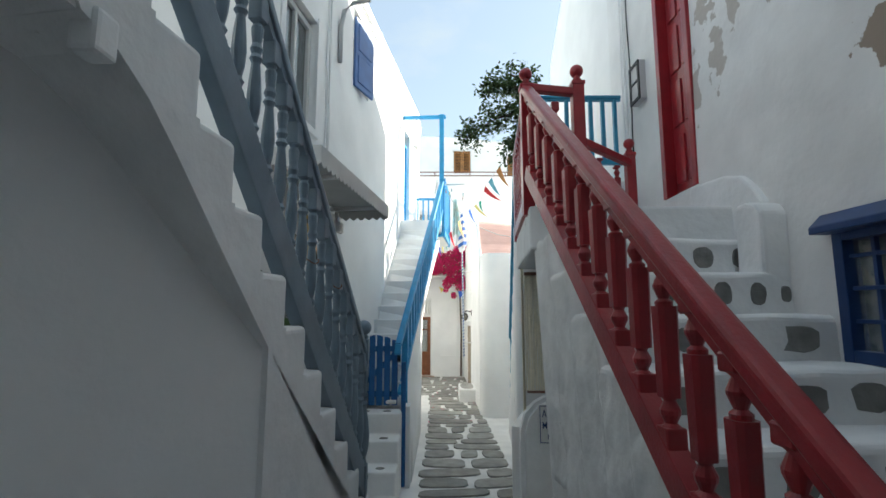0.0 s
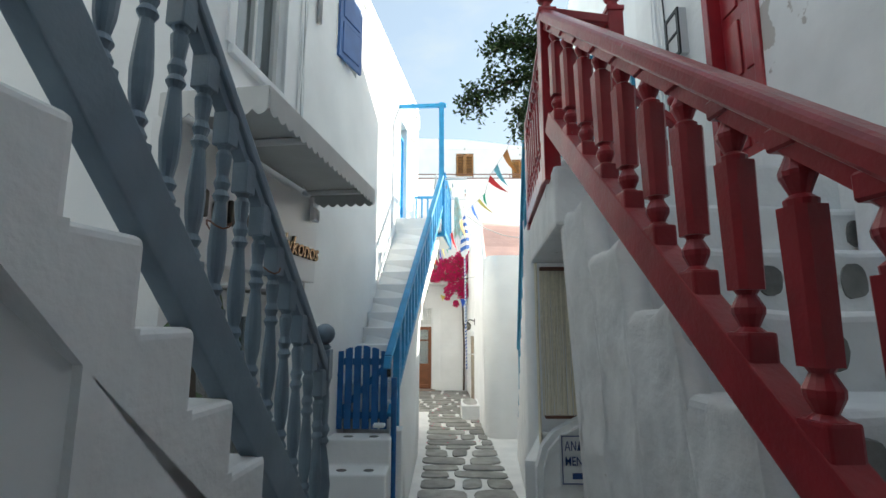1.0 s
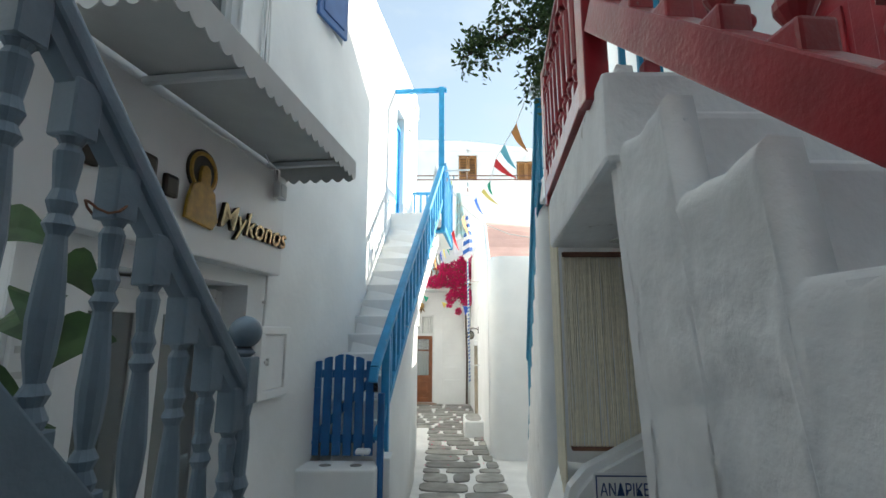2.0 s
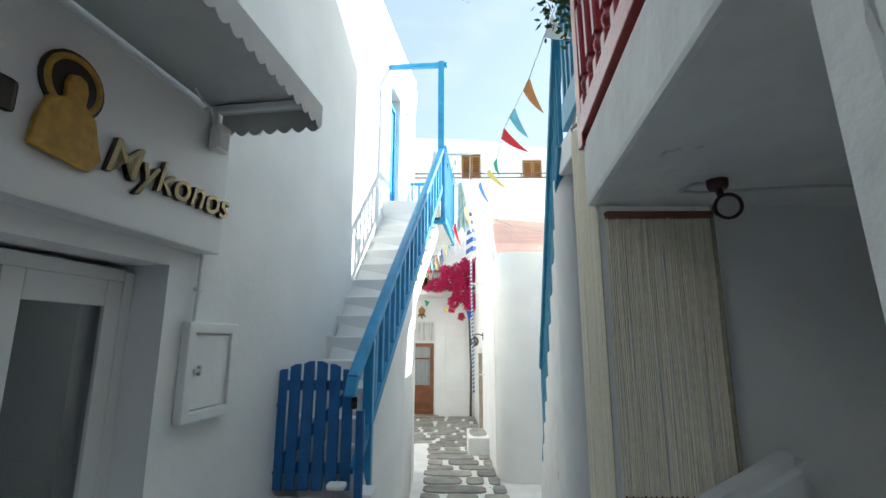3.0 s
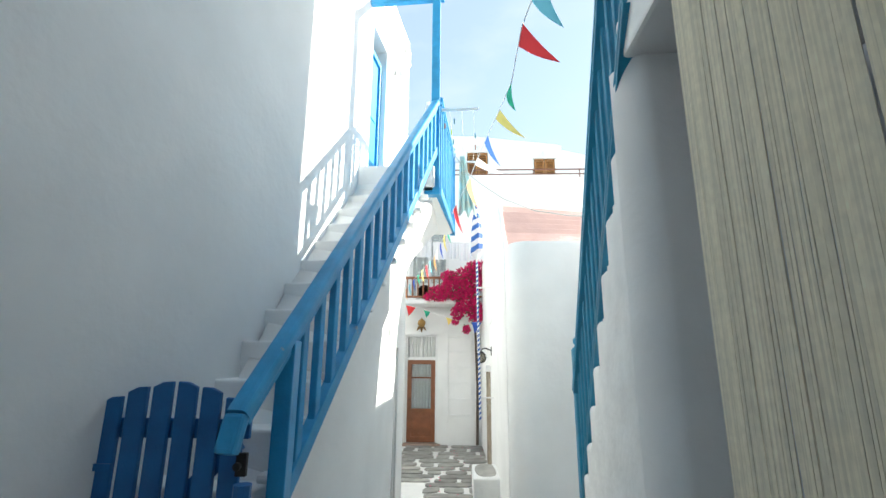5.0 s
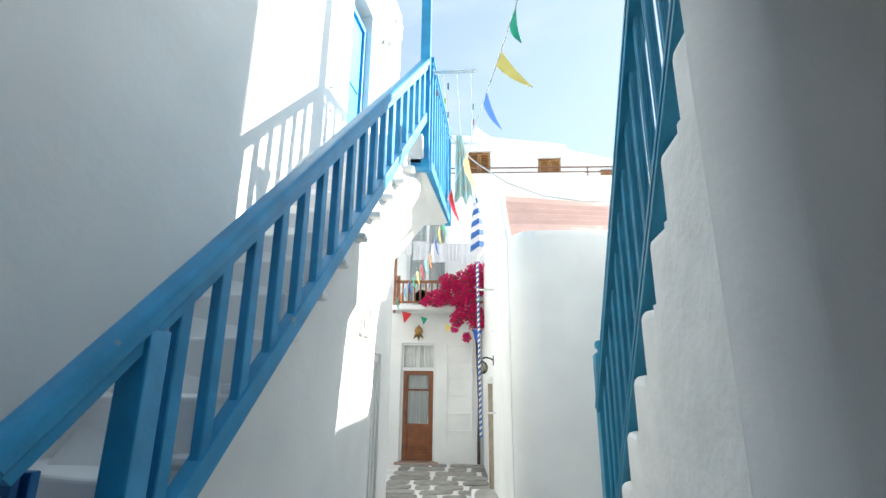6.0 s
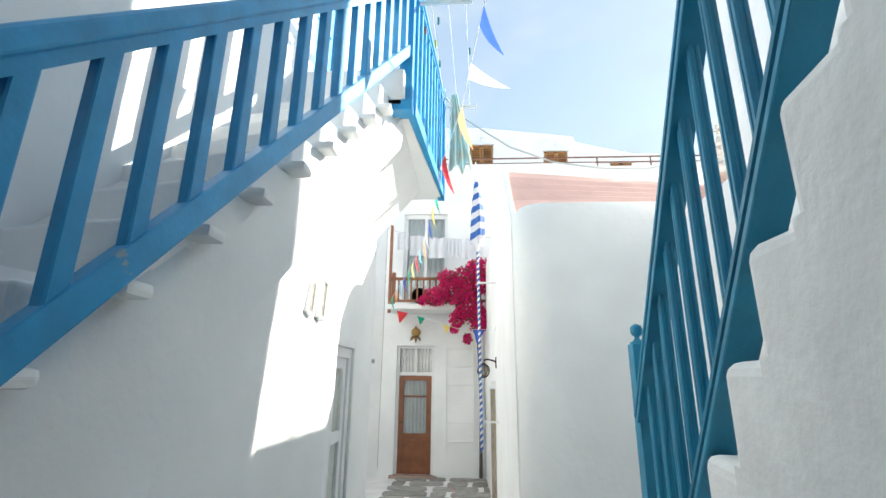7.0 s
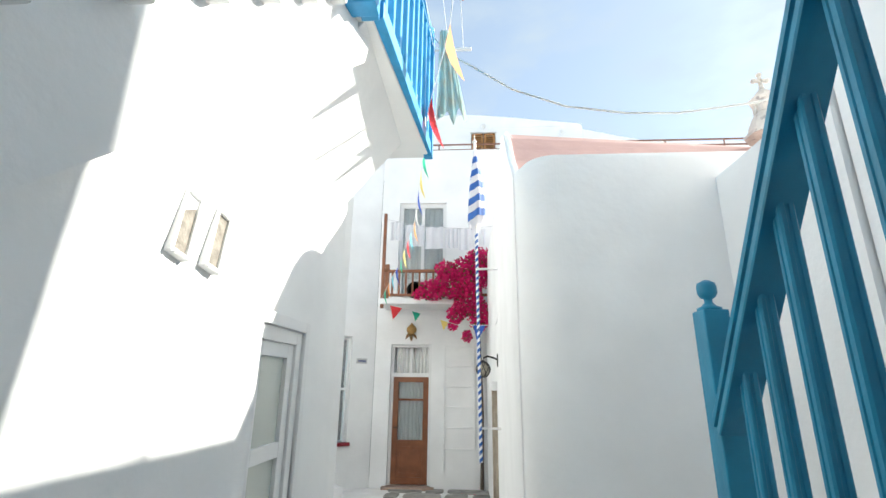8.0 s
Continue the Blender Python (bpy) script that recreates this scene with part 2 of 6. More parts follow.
def wall(name, p0, p1, thick, z0, z1, openings=(), material=None, side=1, step=0.5, rough=0.006, label="", round_top=0.0, top1=None):
    """An upright wall from p0 to p1; thick goes to the left of that way times side. openings: (u0, u1, z0, z1) go through.
    Its face waves a little, as hand-laid plaster does."""
    p0, p1 = Vector((*p0, 0)), Vector((*p1, 0))
    d = (p1 - p0)
    ln = d.length
    d.normalize()
    nrm = Vector((-d.y, d.x, 0)) * side
    us, zs = {0.0, ln}, {z0, z1}
    for o in openings:
        us |= {o[0], o[1]}
        zs |= {o[2], o[3]}

    def fill(s):
        s = sorted(s)
        out = [s[0]]
        for a, b in zip(s, s[1:]):
            k = max(1, math.ceil((b - a) / step))
            out += [a + (b - a) * i / k for i in range(1, k + 1)]
        return out
    us, zs = fill(us), fill(zs)
    solid = [[not any(o[0] < (us[i] + us[i + 1]) / 2 < o[1] and o[2] < (zs[j] + zs[j + 1]) / 2 < o[3] for o in openings) for j in range(len(zs) - 1)] for i in range(len(us) - 1)]
    bm = bmesh.new()
    cache = {}

    def v(i, j, k):
        if (i, j, k) not in cache:
            p = p0 + d * us[i]
            wob = (noise.noise(Vector((p.x * 1.3, p.y * 1.3, zs[j] * 1.3 + k * 9))) * rough) if 0 < i < len(us) - 1 else 0
            zz = zs[j]
            if top1 is not None and zz > z0:
                zz = z0 + (zz - z0) * (1 + (top1 - z1) / (z1 - z0) * us[i] / ln)
            cache[i, j, k] = bm.verts.new(p + nrm * (thick * k + wob) + Vector((0, 0, zz)))
        return cache[i, j, k]
    ok = lambda i, j: 0 <= i < len(us) - 1 and 0 <= j < len(zs) - 1 and solid[i][j]
    for i in range(len(us) - 1):
        for j in range(len(zs) - 1):
            if not solid[i][j]:
                continue
            for k in (0, 1):
                bm.faces.new((v(i, j, k), v(i + 1, j, k), v(i + 1, j + 1, k), v(i, j + 1, k)))
            for (di, dj, a, b) in ((-1, 0, (i, j), (i, j + 1)), (1, 0, (i + 1, j), (i + 1, j + 1)), (0, -1, (i, j), (i + 1, j)), (0, 1, (i, j + 1), (i + 1, j + 1))):
                if not ok(i + di, j + dj):
                    bm.faces.new((v(*a, 0), v(*b, 0), v(*b, 1), v(*a, 1)))
    sharp = [e for e in bm.edges if len(e.link_faces) == 2 and e.calc_face_angle(0) > 1.0]
    bmesh.ops.bevel(bm, geom=sharp, offset=0.025, segments=3, affect="EDGES", profile=0.5)
    return bm


# ---- the large structure ----
def ax(y):
    """x of the west house's face at y."""
    return -1.238 + 0.125 * (y - 4.97)


def gz(y):
    """Height of the alley's paving at y."""
    return -0.02 * max(0.0, min(y, 17) - 5)


ground = bmesh.new()
ys = [-300, -60, -15, -5, 0, 3, 5, 7, 9, 11, 13, 15, 17, 25, 60, 400]
xs = [-300, -60, -12, -4, -2, -1, 0, 1, 2, 4, 12, 60, 300]
gv = [[ground.verts.new((x, y, gz(y) - 0.012)) for x in xs] for y in ys]
for j in range(len(ys) - 1):
    for i in range(len(xs) - 1):
        ground.faces.new((gv[j][i], gv[j][i + 1], gv[j + 1][i + 1], gv[j + 1][i]))
ground = tagged(part("ground", ground, M_pave), "whitewashed paving ground of a narrow village alley", "ground", kind="structure")


def structure(name, bm, material, label, category="wall", smooth=False):
    return tagged(part(name, bm, material, None, smooth=smooth), label, category, kind="structure")


def au(y):
    """Distance along the west face from its near end, for a y."""
    return (y - 3.3) * math.hypot(1, 0.125)


# west house: shop door, upper window, shuttered window, door at the head of the stairs
WEST_OPEN = [(au(3.62), au(4.80), 0.25, 2.26), (au(3.75), au(4.45), 3.87, 5.0), (au(5.58), au(6.28), 4.95, 5.95), (au(8.78), au(9.32), 3.62, 5.46)]
structure("wall_west", wall("w", (ax(3.3), 3.3), (ax(10.45), 10.45), 0.3, 0, 6.38, WEST_OPEN, side=1, top1=6.66), M_plaster, "tall whitewashed house wall beside the alley")
structure("wall_west_end", wall("w", (ax(10.45) - 0.3, 10.44), (-4.5, 10.44), 0.3, -0.2, 6.6, side=1), M_plaster, "white end wall of the tall house")
structure("wall_west_near", wall("w", (-4.0, 3.3), (ax(3.3) - 0.01, 3.3), 0.25, 0, 6.3, side=1), M_plaster, "white side wall of the tall house")
structure("wall_west_back", wall("w", (-4.2, -6), (-4.2, 10.4), 0.3, 0, 6.3, side=1), M_plaster, "white wall closing the court behind the stairs")
structure("roof_west", box(-4.4, -1.3, 3.4, 10.4, 6.0, 6.15), M_plaster, "flat white roof slab", "roof")
structure("floor_west", box(-4.2, -1.6, 3.5, 10.4, 3.3, 3.5), M_plaster, "floor slab inside the tall house", "floor")

# east side: red-door house, its low garden wall and the chapel
structure("wall_east_near", wall("w", (2.0, -4.0), (2.0, 5.2), 0.35, 0, 8.9, [(5.2, 6.34, 1.84, 2.50), (7.50, 8.06, 3.07, 5.2)], side=-1, step=0.35, rough=0.03), M_old, "old white house wall with flaking plaster")
structure("wall_east_far", wall("w", (2.0, 5.2), (2.15, 8.72), 0.35, 0, 8.9, side=-1, top1=6.85), M_plaster, "white house wall above the blue stairs")
structure("wall_east_end", wall("w", (2.15 + 0.35, 8.715), (8, 8.715), 0.35, 0, 6.85, side=-1), M_plaster, "white end wall of the house with the red door")
structure("roof_east", box(2.3, 9, -4, 8.6, 6.5, 6.7), M_plaster, "flat white roof slab", "roof")
structure("wall_garden", wall("w", (2.12, 8.73), (2.12, 11.2), 0.25, -0.1, 3.07, side=-1), M_plaster, "low white garden wall beside the chapel")



def along(p, d, s):
    return Vector((p[0] + d[0] * s, p[1] + d[1] * s, 0))


def flight(nose, d, across, width, rise, run, k0, k1, low=None, bevel=0.02, head=0.28):
    """A solid flight of steps. nose: (x, y, z) of step 0's front edge; d: plan way downhill; across: plan way into the body.
    low: list of (s, z) closing the underside from the foot back to the head."""
    prof = []
    for k in range(k0, k1 + 1):
        z = nose[2] - rise * k
        prof += [((k - 1) * run if k > k0 else k * run - head, z), (k * run, z)]
    out = [prof[0]]
    for p in prof[1:]:
        if (Vector(p) - Vector(out[-1])).length > 1e-4:
            out.append(p)
    end = (k1 * run, -0.3)
    low = low or [end, (out[0][0], -0.3)]
    poly = out + low
    d3, a3 = Vector((*d, 0)), Vector((*across, 0))
    m = Matrix(((d3.x, 0, a3.x, nose[0]), (d3.y, 0, a3.y, nose[1]), (0, 1, 0, 0), (0, 0, 0, 1)))
    bm = prism(poly, width, m)
    es = [e for e in bm.edges if e.calc_face_angle(0) > 0.5]
    if bevel:
        bmesh.ops.bevel(bm, geom=es, offset=bevel, segments=3, affect="EDGES", profile=0.5)
    return bm


def steps(parent, nose, d, across, width, rise, run, k0, k1, bevel, material, head=0.28, lean=0.0, rough=0.006):
    """The flight's steps, each a rounded block of its own laid on the body."""
    d3, a3 = Vector((*d, 0)), Vector((*across, 0))
    m = Matrix(((d3.x, 0, a3.x, nose[0]), (d3.y, 0, a3.y, nose[1]), (0, 1, 0, 0), (0, 0, 0, 1)))
    for k in range(k0, k1 + 1):
        z, s0, s1 = nose[2] - rise * k, (k - 1) * run if k > k0 else k * run - head, k * run
        bm = bmesh.new()
        bmesh.ops.create_cube(bm, size=1)
        for v in bm.verts:
            v.co = Vector((s1 if v.co.x > 0 else s0, z if v.co.y > 0 else z - rise, width if v.co.z > 0 else 0.0))
        es = [e for e in bm.edges if all(v.co.x > s1 - 1e-4 for v in e.verts) and not all(v.co.y < z - 1e-4 for v in e.verts)]
        es += [e for e in bm.edges if all(v.co.y > z - 1e-4 and v.co.z < 1e-4 for v in e.verts)]
        bmesh.ops.bevel(bm, geom=list(set(es)), offset=bevel, segments=3, affect="EDGES", profile=0.5)
        bmesh.ops.subdivide_edges(bm, edges=[e for e in bm.edges if e.calc_length() > 0.35], cuts=5)
        for v in bm.verts:
            f = rough * noise.noise(v.co * 5 + Vector((k * 3.1, 0, 0)))
            if v.co.y > z - rise + 0.02:
                v.co.y += f
                if v.co.x > s1 - 0.03:
                    v.co.x += f * 1.5
        bmesh.ops.transform(bm, matrix=m, verts=bm.verts)
        if lean:
            for v in bm.verts:
                if v.co.x < 1.0:
                    v.co.x += lean * max(0.0, 2.6 - v.co.z)
        part("step", bm, material, parent, smooth=False)


def unit(x, y):
    n = math.hypot(x, y)
    return (x / n, y / n)


# grey-railed stairs on the west side
GD = unit(0.15, 1.0)
GA = (-GD[1], GD[0])
G0 = (-0.632, 2.18, 2.022)
G_RISE, G_RUN = 0.221, 0.205
gs = lambda y: (y - G0[1]) / GD[1]
grey_flight = flight((G0[0], G0[1], G0[2] - G_RISE), GD, GA, 0.9, G_RISE, G_RUN, -5, 9, low=[(9 * G_RUN, -0.1), (gs(1.84), -0.1), (gs(1.84), 1.95), (gs(1.48), 2.33), (gs(1.28), 2.545), (gs(1.17), 2.655), (gs(1.06), 2.735), (gs(0.96), 2.77)], bevel=0.0)
grey_stairs = tagged(part("staircase", grey_flight, M_stairw, None), "thick limewashed outdoor stairs with rounded white steps", "stairs")
steps(grey_stairs, G0, GD, GA, 0.9, G_RISE, G_RUN, -5, 9, 0.028, M_stairw)
rec = prism([(-1.6, -0.1), (1.86, -0.1), (1.86, 2.02), (1.5, 2.42), (1.28, 2.72), (0.95, 2.95), (-1.6, 2.95)], 0.12, Matrix.Translation((-1.63, 0, 0)) @ Matrix(((0.5, 0, -1, 0), (1, 0, 0.3, 0), (0, 1, 0, 0), (0, 0, 0, 1))))
structure("wall_stair_recess", rec, M_plaster, "smooth white wall recessed under the stairs")
structure("landing_west", prism([(-0.825, -5), (-0.825, 0.958), (-2.6, 1.224), (-2.6, -5)], 0.59, Matrix.Translation((0, 0, 2.771))), M_stairw, "thick white landing slab above the recessed wall", "landing")

tagged(part("beam_end", box(-0.865, -0.795, 0.985, 1.06, 2.69, 2.80, 0.012), M_stairw), "whitewashed beam end under the stair landing", "beam")

# blue-railed stairs up to the west house's door
def bx(y):
    """x of the blue rail's plane at y."""
    return -0.585 + 0.2 * (y - 6.02)


BD = unit(-0.2, -1.0)
BA = (BD[1], -BD[0])
B_RISE, B_RUN = 0.2, 0.209
blue_flight = flight((bx(8.56) - 0.035, 8.56, 3.75 - B_RISE), BD, BA, 0.8, B_RISE, B_RUN, 0, 12, bevel=0.0, low=[(12 * B_RUN, 0.8), (11.5 * B_RUN, 0.8), (-0.2, 3.3)])
blue_stairs = tagged(part("staircase", blue_flight, M_plaster, None), "white steps climbing to a blue door on the upper floor", "stairs")
steps(blue_stairs, (bx(8.56) - 0.035, 8.56, 3.75), BD, BA, 0.8, B_RISE, B_RUN, 0, 12, 0.014, M_plaster, rough=0.004)
# the wall below flares out to carry the steps
bm = bmesh.new()
cols = []
for i in range(25):
    y = 6.05 + (8.62 - 6.05) * i / 24
    top = 0.93 + 0.98 * (y - 5.86)
    low, x1 = max(0.2, top - 1.7), bx(y) - 0.036
    col = [bm.verts.new((-0.40, y, -0.2)), bm.verts.new((-0.385, y, low * 0.6)), bm.verts.new((-0.38, y, low))]
    for f in (0.15, 0.3, 0.45, 0.6, 0.75, 0.9, 1.0):
        col.append(bm.verts.new((-0.38 + (x1 + 0.38) * f ** 1.6, y, low + (top - low) * f)))
    col += [bm.verts.new((-0.95, y, top)), bm.verts.new((-0.95, y, -0.2))]
    cols.append(col)
for a, b in zip(cols, cols[1:]):
    for k in range(len(a)):
        bm.faces.new((a[k], a[(k + 1) % len(a)], b[(k + 1) % len(a)], b[k]))
bm.faces.new(cols[0]); bm.faces.new(cols[-1])
structure("wall_stair_west", bm, M_plaster, "white wall flaring out under the blue-railed stairs", smooth=True)
structure("wall_stair_foot", box(-0.53, -0.40, 5.84, 6.06, -0.2, 0.92, 0.012), M_plaster, "white wall end beside the lower steps")
low_flight = flight((-0.5, 5.68, 0.87), (0.0, -1.0), (-1.0, 0.0), 0.85, 0.24, 0.28, 0, 3, bevel=0.02)
tagged(part("step", low_flight, M_plaster, None), "low white steps below a blue garden gate", "steps")
structure("wall_corner_west", wall("w", (-0.46, 8.60), (-0.46, 9.95), 0.5, -0.2, 3.5, [(0.15, 0.69, -0.1, 1.97)], side=1, step=0.25), M_plaster, "white corner wall with a narrow glazed door")
lb = prism([(-0.9, 8.50), (-0.03, 8.50), (0.13, 10.15), (-0.9, 10.15)], 0.28, Matrix.Translation((0, 0, 3.47)), 0.012)
structure("landing_blue", lb, M_plaster, "white landing slab jutting over the alley", "landing")
# a plastered wedge under the landing
br = prism([(-0.60, 3.48), (-0.60, 2.95), (-0.46, 2.98), (-0.05, 3.48)], 1.25, Matrix.Translation((0, 8.66, 0)) @ Matrix(((1, 0, 0, 0), (0, 0, 1, 0), (0, 1, 0, 0), (0, 0, 0, 1))), 0.01)
structure("bracket", br, M_plaster, "white plastered wedge under the landing", "bracket")

# red-railed stairs and landing on the east side
RD = unit(0.09, -1.0)
RA = (1.0, 0.09)
R_RISE, R_RUN = 0.236, 0.270
red_flight = flight((0.63, 3.06, 2.78 - R_RISE), RD, RA, 1.38, R_RISE, R_RUN, 0, 11, bevel=0.0, head=0.08)
bmesh.ops.subdivide_edges(red_flight, edges=[e for e in red_flight.edges if abs(e.verts[0].co.z - e.verts[1].co.z) > 0.4], cuts=6)
for v in red_flight.verts:
    if v.co.x < 1.0:
        v.co.x += 0.05 * max(0.0, 2.6 - v.co.z)
red_stairs = tagged(part("staircase", red_flight, M_scuff, None), "uneven limewashed stairs with grey stones set in the risers", "stairs")
steps(red_stairs, (0.63, 3.06, 2.78), RD, RA, 1.38, R_RISE, R_RUN, 0, 11, 0.035, M_stairw, 0.08, lean=0.05, rough=0.016)
side = bmesh.new()
cols = []
for i in range(134):
    y = 0.4 + 0.02 * i
    k = math.ceil((3.06 - y) / R_RUN - 1e-6)
    into = (3.06 - y) / R_RUN - (k - 1)
    zt = 2.78 - R_RISE * k + 0.035 * max(0.0, into - 0.55) / 0.45 + 0.018 * noise.noise(Vector((0, y * 11, 3.0)))
    x0 = 0.63 + 0.09 * (3.06 - y)
    col = []
    for j in range(40):
        z = zt - 1.5 * (j / 39) ** 1.15
        x = x0 + 0.05 * max(0.0, 2.6 - z) - 0.014 + 0.020 * noise.noise(Vector((0, y * 4.2, z * 4.2))) + 0.011 * noise.noise(Vector((3, y * 13, z * 9))) + 0.005 * noise.noise(Vector((5, y * 34, z * 34))) + (0.022 if j == 0 else 0.006 if j == 1 else 0.0)
        col.append(side.verts.new((x, y, z)))
    col += [side.verts.new((x0 + 0.20, y, zt - 1.5)), side.verts.new((x0 + 0.07 + 0.05 * (2.6 - zt), y, zt - 0.004))]
    cols.append(col)
for a, b in zip(cols, cols[1:]):
    for k in range(len(a)):
        side.faces.new((a[k], a[(k + 1) % len(a)], b[(k + 1) % len(a)], b[k]))
side.faces.new(cols[0]); side.faces.new(cols[-1])
part("plaster_side", side, M_scuff, red_stairs, "lumpy limewashed stair side", smooth=True)
structure("landing_red", prism([(0.58, 3.04), (0.73, 4.54), (2.0, 4.54), (2.0, 3.04)], 0.30, Matrix.Translation((0, 0, 2.49)), 0.02), M_stairw, "white concrete landing slab over the shop entrance", "landing")
structure("wall_shop_inner", wall("w", (1.25, 4.52), (2.0, 4.52), 0.2, 0, 2.49, side=1, step=0.25), M_plaster, "white wall beside the cord curtain")
structure("deck_blue", box(0.98, 2.0, 4.66, 6.13, 3.2, 3.42, 0.02), M_plaster, "white upper deck slab at the head of the blue stairs", "landing")
def ex(y):
    """x of the east stairs' face at y."""
    return 1.02 + 0.09 * (y - 6.87)


ED = unit(0.09, 1.0)
E_RISE, E_RUN = 0.252, 0.21
east_flight = flight((ex(6.98), 6.98, 2.075 - E_RISE), ED, (ED[1], -ED[0]), 0.85, E_RISE, E_RUN, -3, 8, bevel=0.0, head=0.14)
east_stairs = tagged(part("staircase", east_flight, M_stairw, None), "thick limewashed stairs with rounded step ends", "stairs")
steps(east_stairs, (ex(6.98), 6.98, 2.075), ED, (ED[1], -ED[0]), 0.85, E_RISE, E_RUN, -3, 8, 0.04, M_stairw, head=0.14, rough=0.012)
pier = [(1.085 - 0.13 * math.sin(math.pi / 2 * k / 18), 6.29 - 0.25 * math.cos(math.pi / 2 * k / 18)) for k in range(15)]
structure("wall_pier_east", prism([(2.0, 6.212), (2.0, 6.04)] + pier + [(0.9612, 6.2125)], 3.198), M_plaster, "white wall with a rounded corner at the head of the blue stairs")
structure("wall_shop_sill", wall("w", (0.66, 4.62), (0.97, 5.56), 0.18, 0, 0.98, side=-1, step=0.2), M_plaster, "low white wall under the side curtain")

# chapel with its vault running away from the alley
chapel = thing("chapel", "small white chapel with a pink barrel roof", "chapel", (2.2, 9.75, -0.1))
TO_XZ = Matrix(((1, 0, 0, 0), (0, 0, 1, 0), (0, 1, 0, 0), (0, 0, 0, 1)))
def askew(bm):
    """The vault sinks a little towards its far end."""
    for v in bm.verts:
        v.co.z -= 0.09 * max(0.0, v.co.x - 0.88) * max(0.0, v.co.z - 3.2)


corner = [(1.08 - 0.28 * math.sin(math.pi / 2 * k / 20), 10.02 - 0.28 * math.cos(math.pi / 2 * k / 20)) for k in range(21)]
cw = prism([(6.2, 10.14), (6.2, 9.74)] + corner + [(0.80, 10.14)], 3.54, Matrix.Translation((0, 0, -0.25)))
bmesh.ops.bevel(cw, geom=[e for e in cw.edges if all(v.co.z > 3.2 for v in e.verts) and e.calc_face_angle(0) > 0.9], offset=0.05, segments=4, affect="EDGES")
seat(part("front_wall", cw, M_plaster), chapel)
VAULT = ((0.0, 3.22), (0.12, 3.34), (0.39, 3.57), (0.58, 3.78), (0.78, 4.01), (0.95, 4.15), (1.2, 4.25), (1.45, 4.28))


def arc(k, n, grow=0.0):
    """The vault's outline at step k of n, from its near eave to its far one."""
    f = 2 * k / n
    u = min(f, 2 - f) * (len(VAULT) - 1)
    i = min(int(u), len(VAULT) - 2)
    y = VAULT[i][0] + (VAULT[i + 1][0] - VAULT[i][0]) * (u - i)
    z = VAULT[i][1] + (VAULT[i + 1][1] - VAULT[i][1]) * (u - i)
    return (10.03 - grow + y if f <= 1 else 12.93 + grow - y, z + grow)


gable = prism([(12.96, -0.3), (10.02, -0.3)] + [arc(k, 28, 0.02) for k in range(0, 29)], 0.08, Matrix.Translation((0.79, 0, 0)) @ YZ)
bmesh.ops.bevel(gable, geom=[e for e in gable.edges if e.calc_face_angle(0) > 0.9], offset=0.03, segments=3, affect="EDGES")
seat(part("gable_wall", gable, M_plaster), chapel)
rf = prism([(12.92, 3.12), (10.04, 3.12)] + [arc(k, 28) for k in range(29)], 5.1, Matrix.Translation((0.835, 0, 0)) @ YZ)
askew(rf)
seat(part("roof", rf, M_pink), chapel)
seat(part("alley_wall", wall("w", (0.80, 12.9), (0.735, 16.35), 0.4, -0.35, 4.1, [(0.55, 1.15, -0.3, 1.6)], side=-1, step=0.4), M_plaster), chapel)
seat(part("window_hood", box(0.78, 0.86, 12.7, 13.3, 2.5, 2.6, 0.02), M_plaster), chapel)
M_belfry = mat("weathered_grey_stone", (0.66, 0.63, 0.58), 0.9, vary=0.2, scale=9, bump=0.6, bump_scale=30, patches=((0.36, 0.34, 0.33), 14, 0.58), spec=0.2)
def ring_stack(profile, n, cx, cy, z0, turn=0.0):
    """Eight-sided turned body from (radius, height) pairs."""
    bm = bmesh.new()
    rows = [[bm.verts.new((cx + r * math.cos(turn + 2 * math.pi * k / n), cy + r * math.sin(turn + 2 * math.pi * k / n), z0 + h)) for k in range(n)] for r, h in profile]
    for a, b in zip(rows, rows[1:]):
        for k in range(n):
            bm.faces.new((a[k], a[(k + 1) % n], b[(k + 1) % n], b[k]))
    bm.faces.new(rows[0][::-1]); bm.faces.new(rows[-1])
    return bm


BX, BY, BZ = 3.20, 10.70, 3.91
belfry = join(ring_stack([(0.21, 0), (0.21, 0.03), (0.18, 0.035), (0.165, 0.10), (0.12, 0.20), (0.085, 0.25), (0.085, 0.30), (0.12, 0.345), (0.13, 0.37), (0.125, 0.385), (0.085, 0.39), (0.075, 0.43), (0.04, 0.47), (0.015, 0.485)], 8, BX, BY, BZ, 0.39))
for k in range(8):
    a = 0.39 + math.pi / 8 + 2 * math.pi * k / 8
    seat(part("belfry_column", ring_stack([(0.016, 0.24), (0.018, 0.33), (0.03, 0.37)], 6, BX + 0.088 * math.cos(a), BY + 0.088 * math.sin(a), BZ), M_belfry), chapel)
seat(part("belfry", belfry, M_belfry), chapel)
cross = join(box(BX - 0.014, BX + 0.014, BY - 0.014, BY + 0.014, BZ + 0.47, BZ + 0.64, 0.005), box(BX - 0.06, BX + 0.06, BY - 0.014, BY + 0.014, BZ + 0.565, BZ + 0.595, 0.005))
for dx, dz in ((-0.06, 0.58), (0.06, 0.58), (0, 0.645), (0, 0.50)):
    cross = join(cross, ring_stack([(0.008, -0.024), (0.024, -0.012), (0.026, 0.0), (0.024, 0.012), (0.008, 0.024)], 8, BX + dx, BY, BZ + dz))
seat(part("cross", cross, M_belfry), chapel)

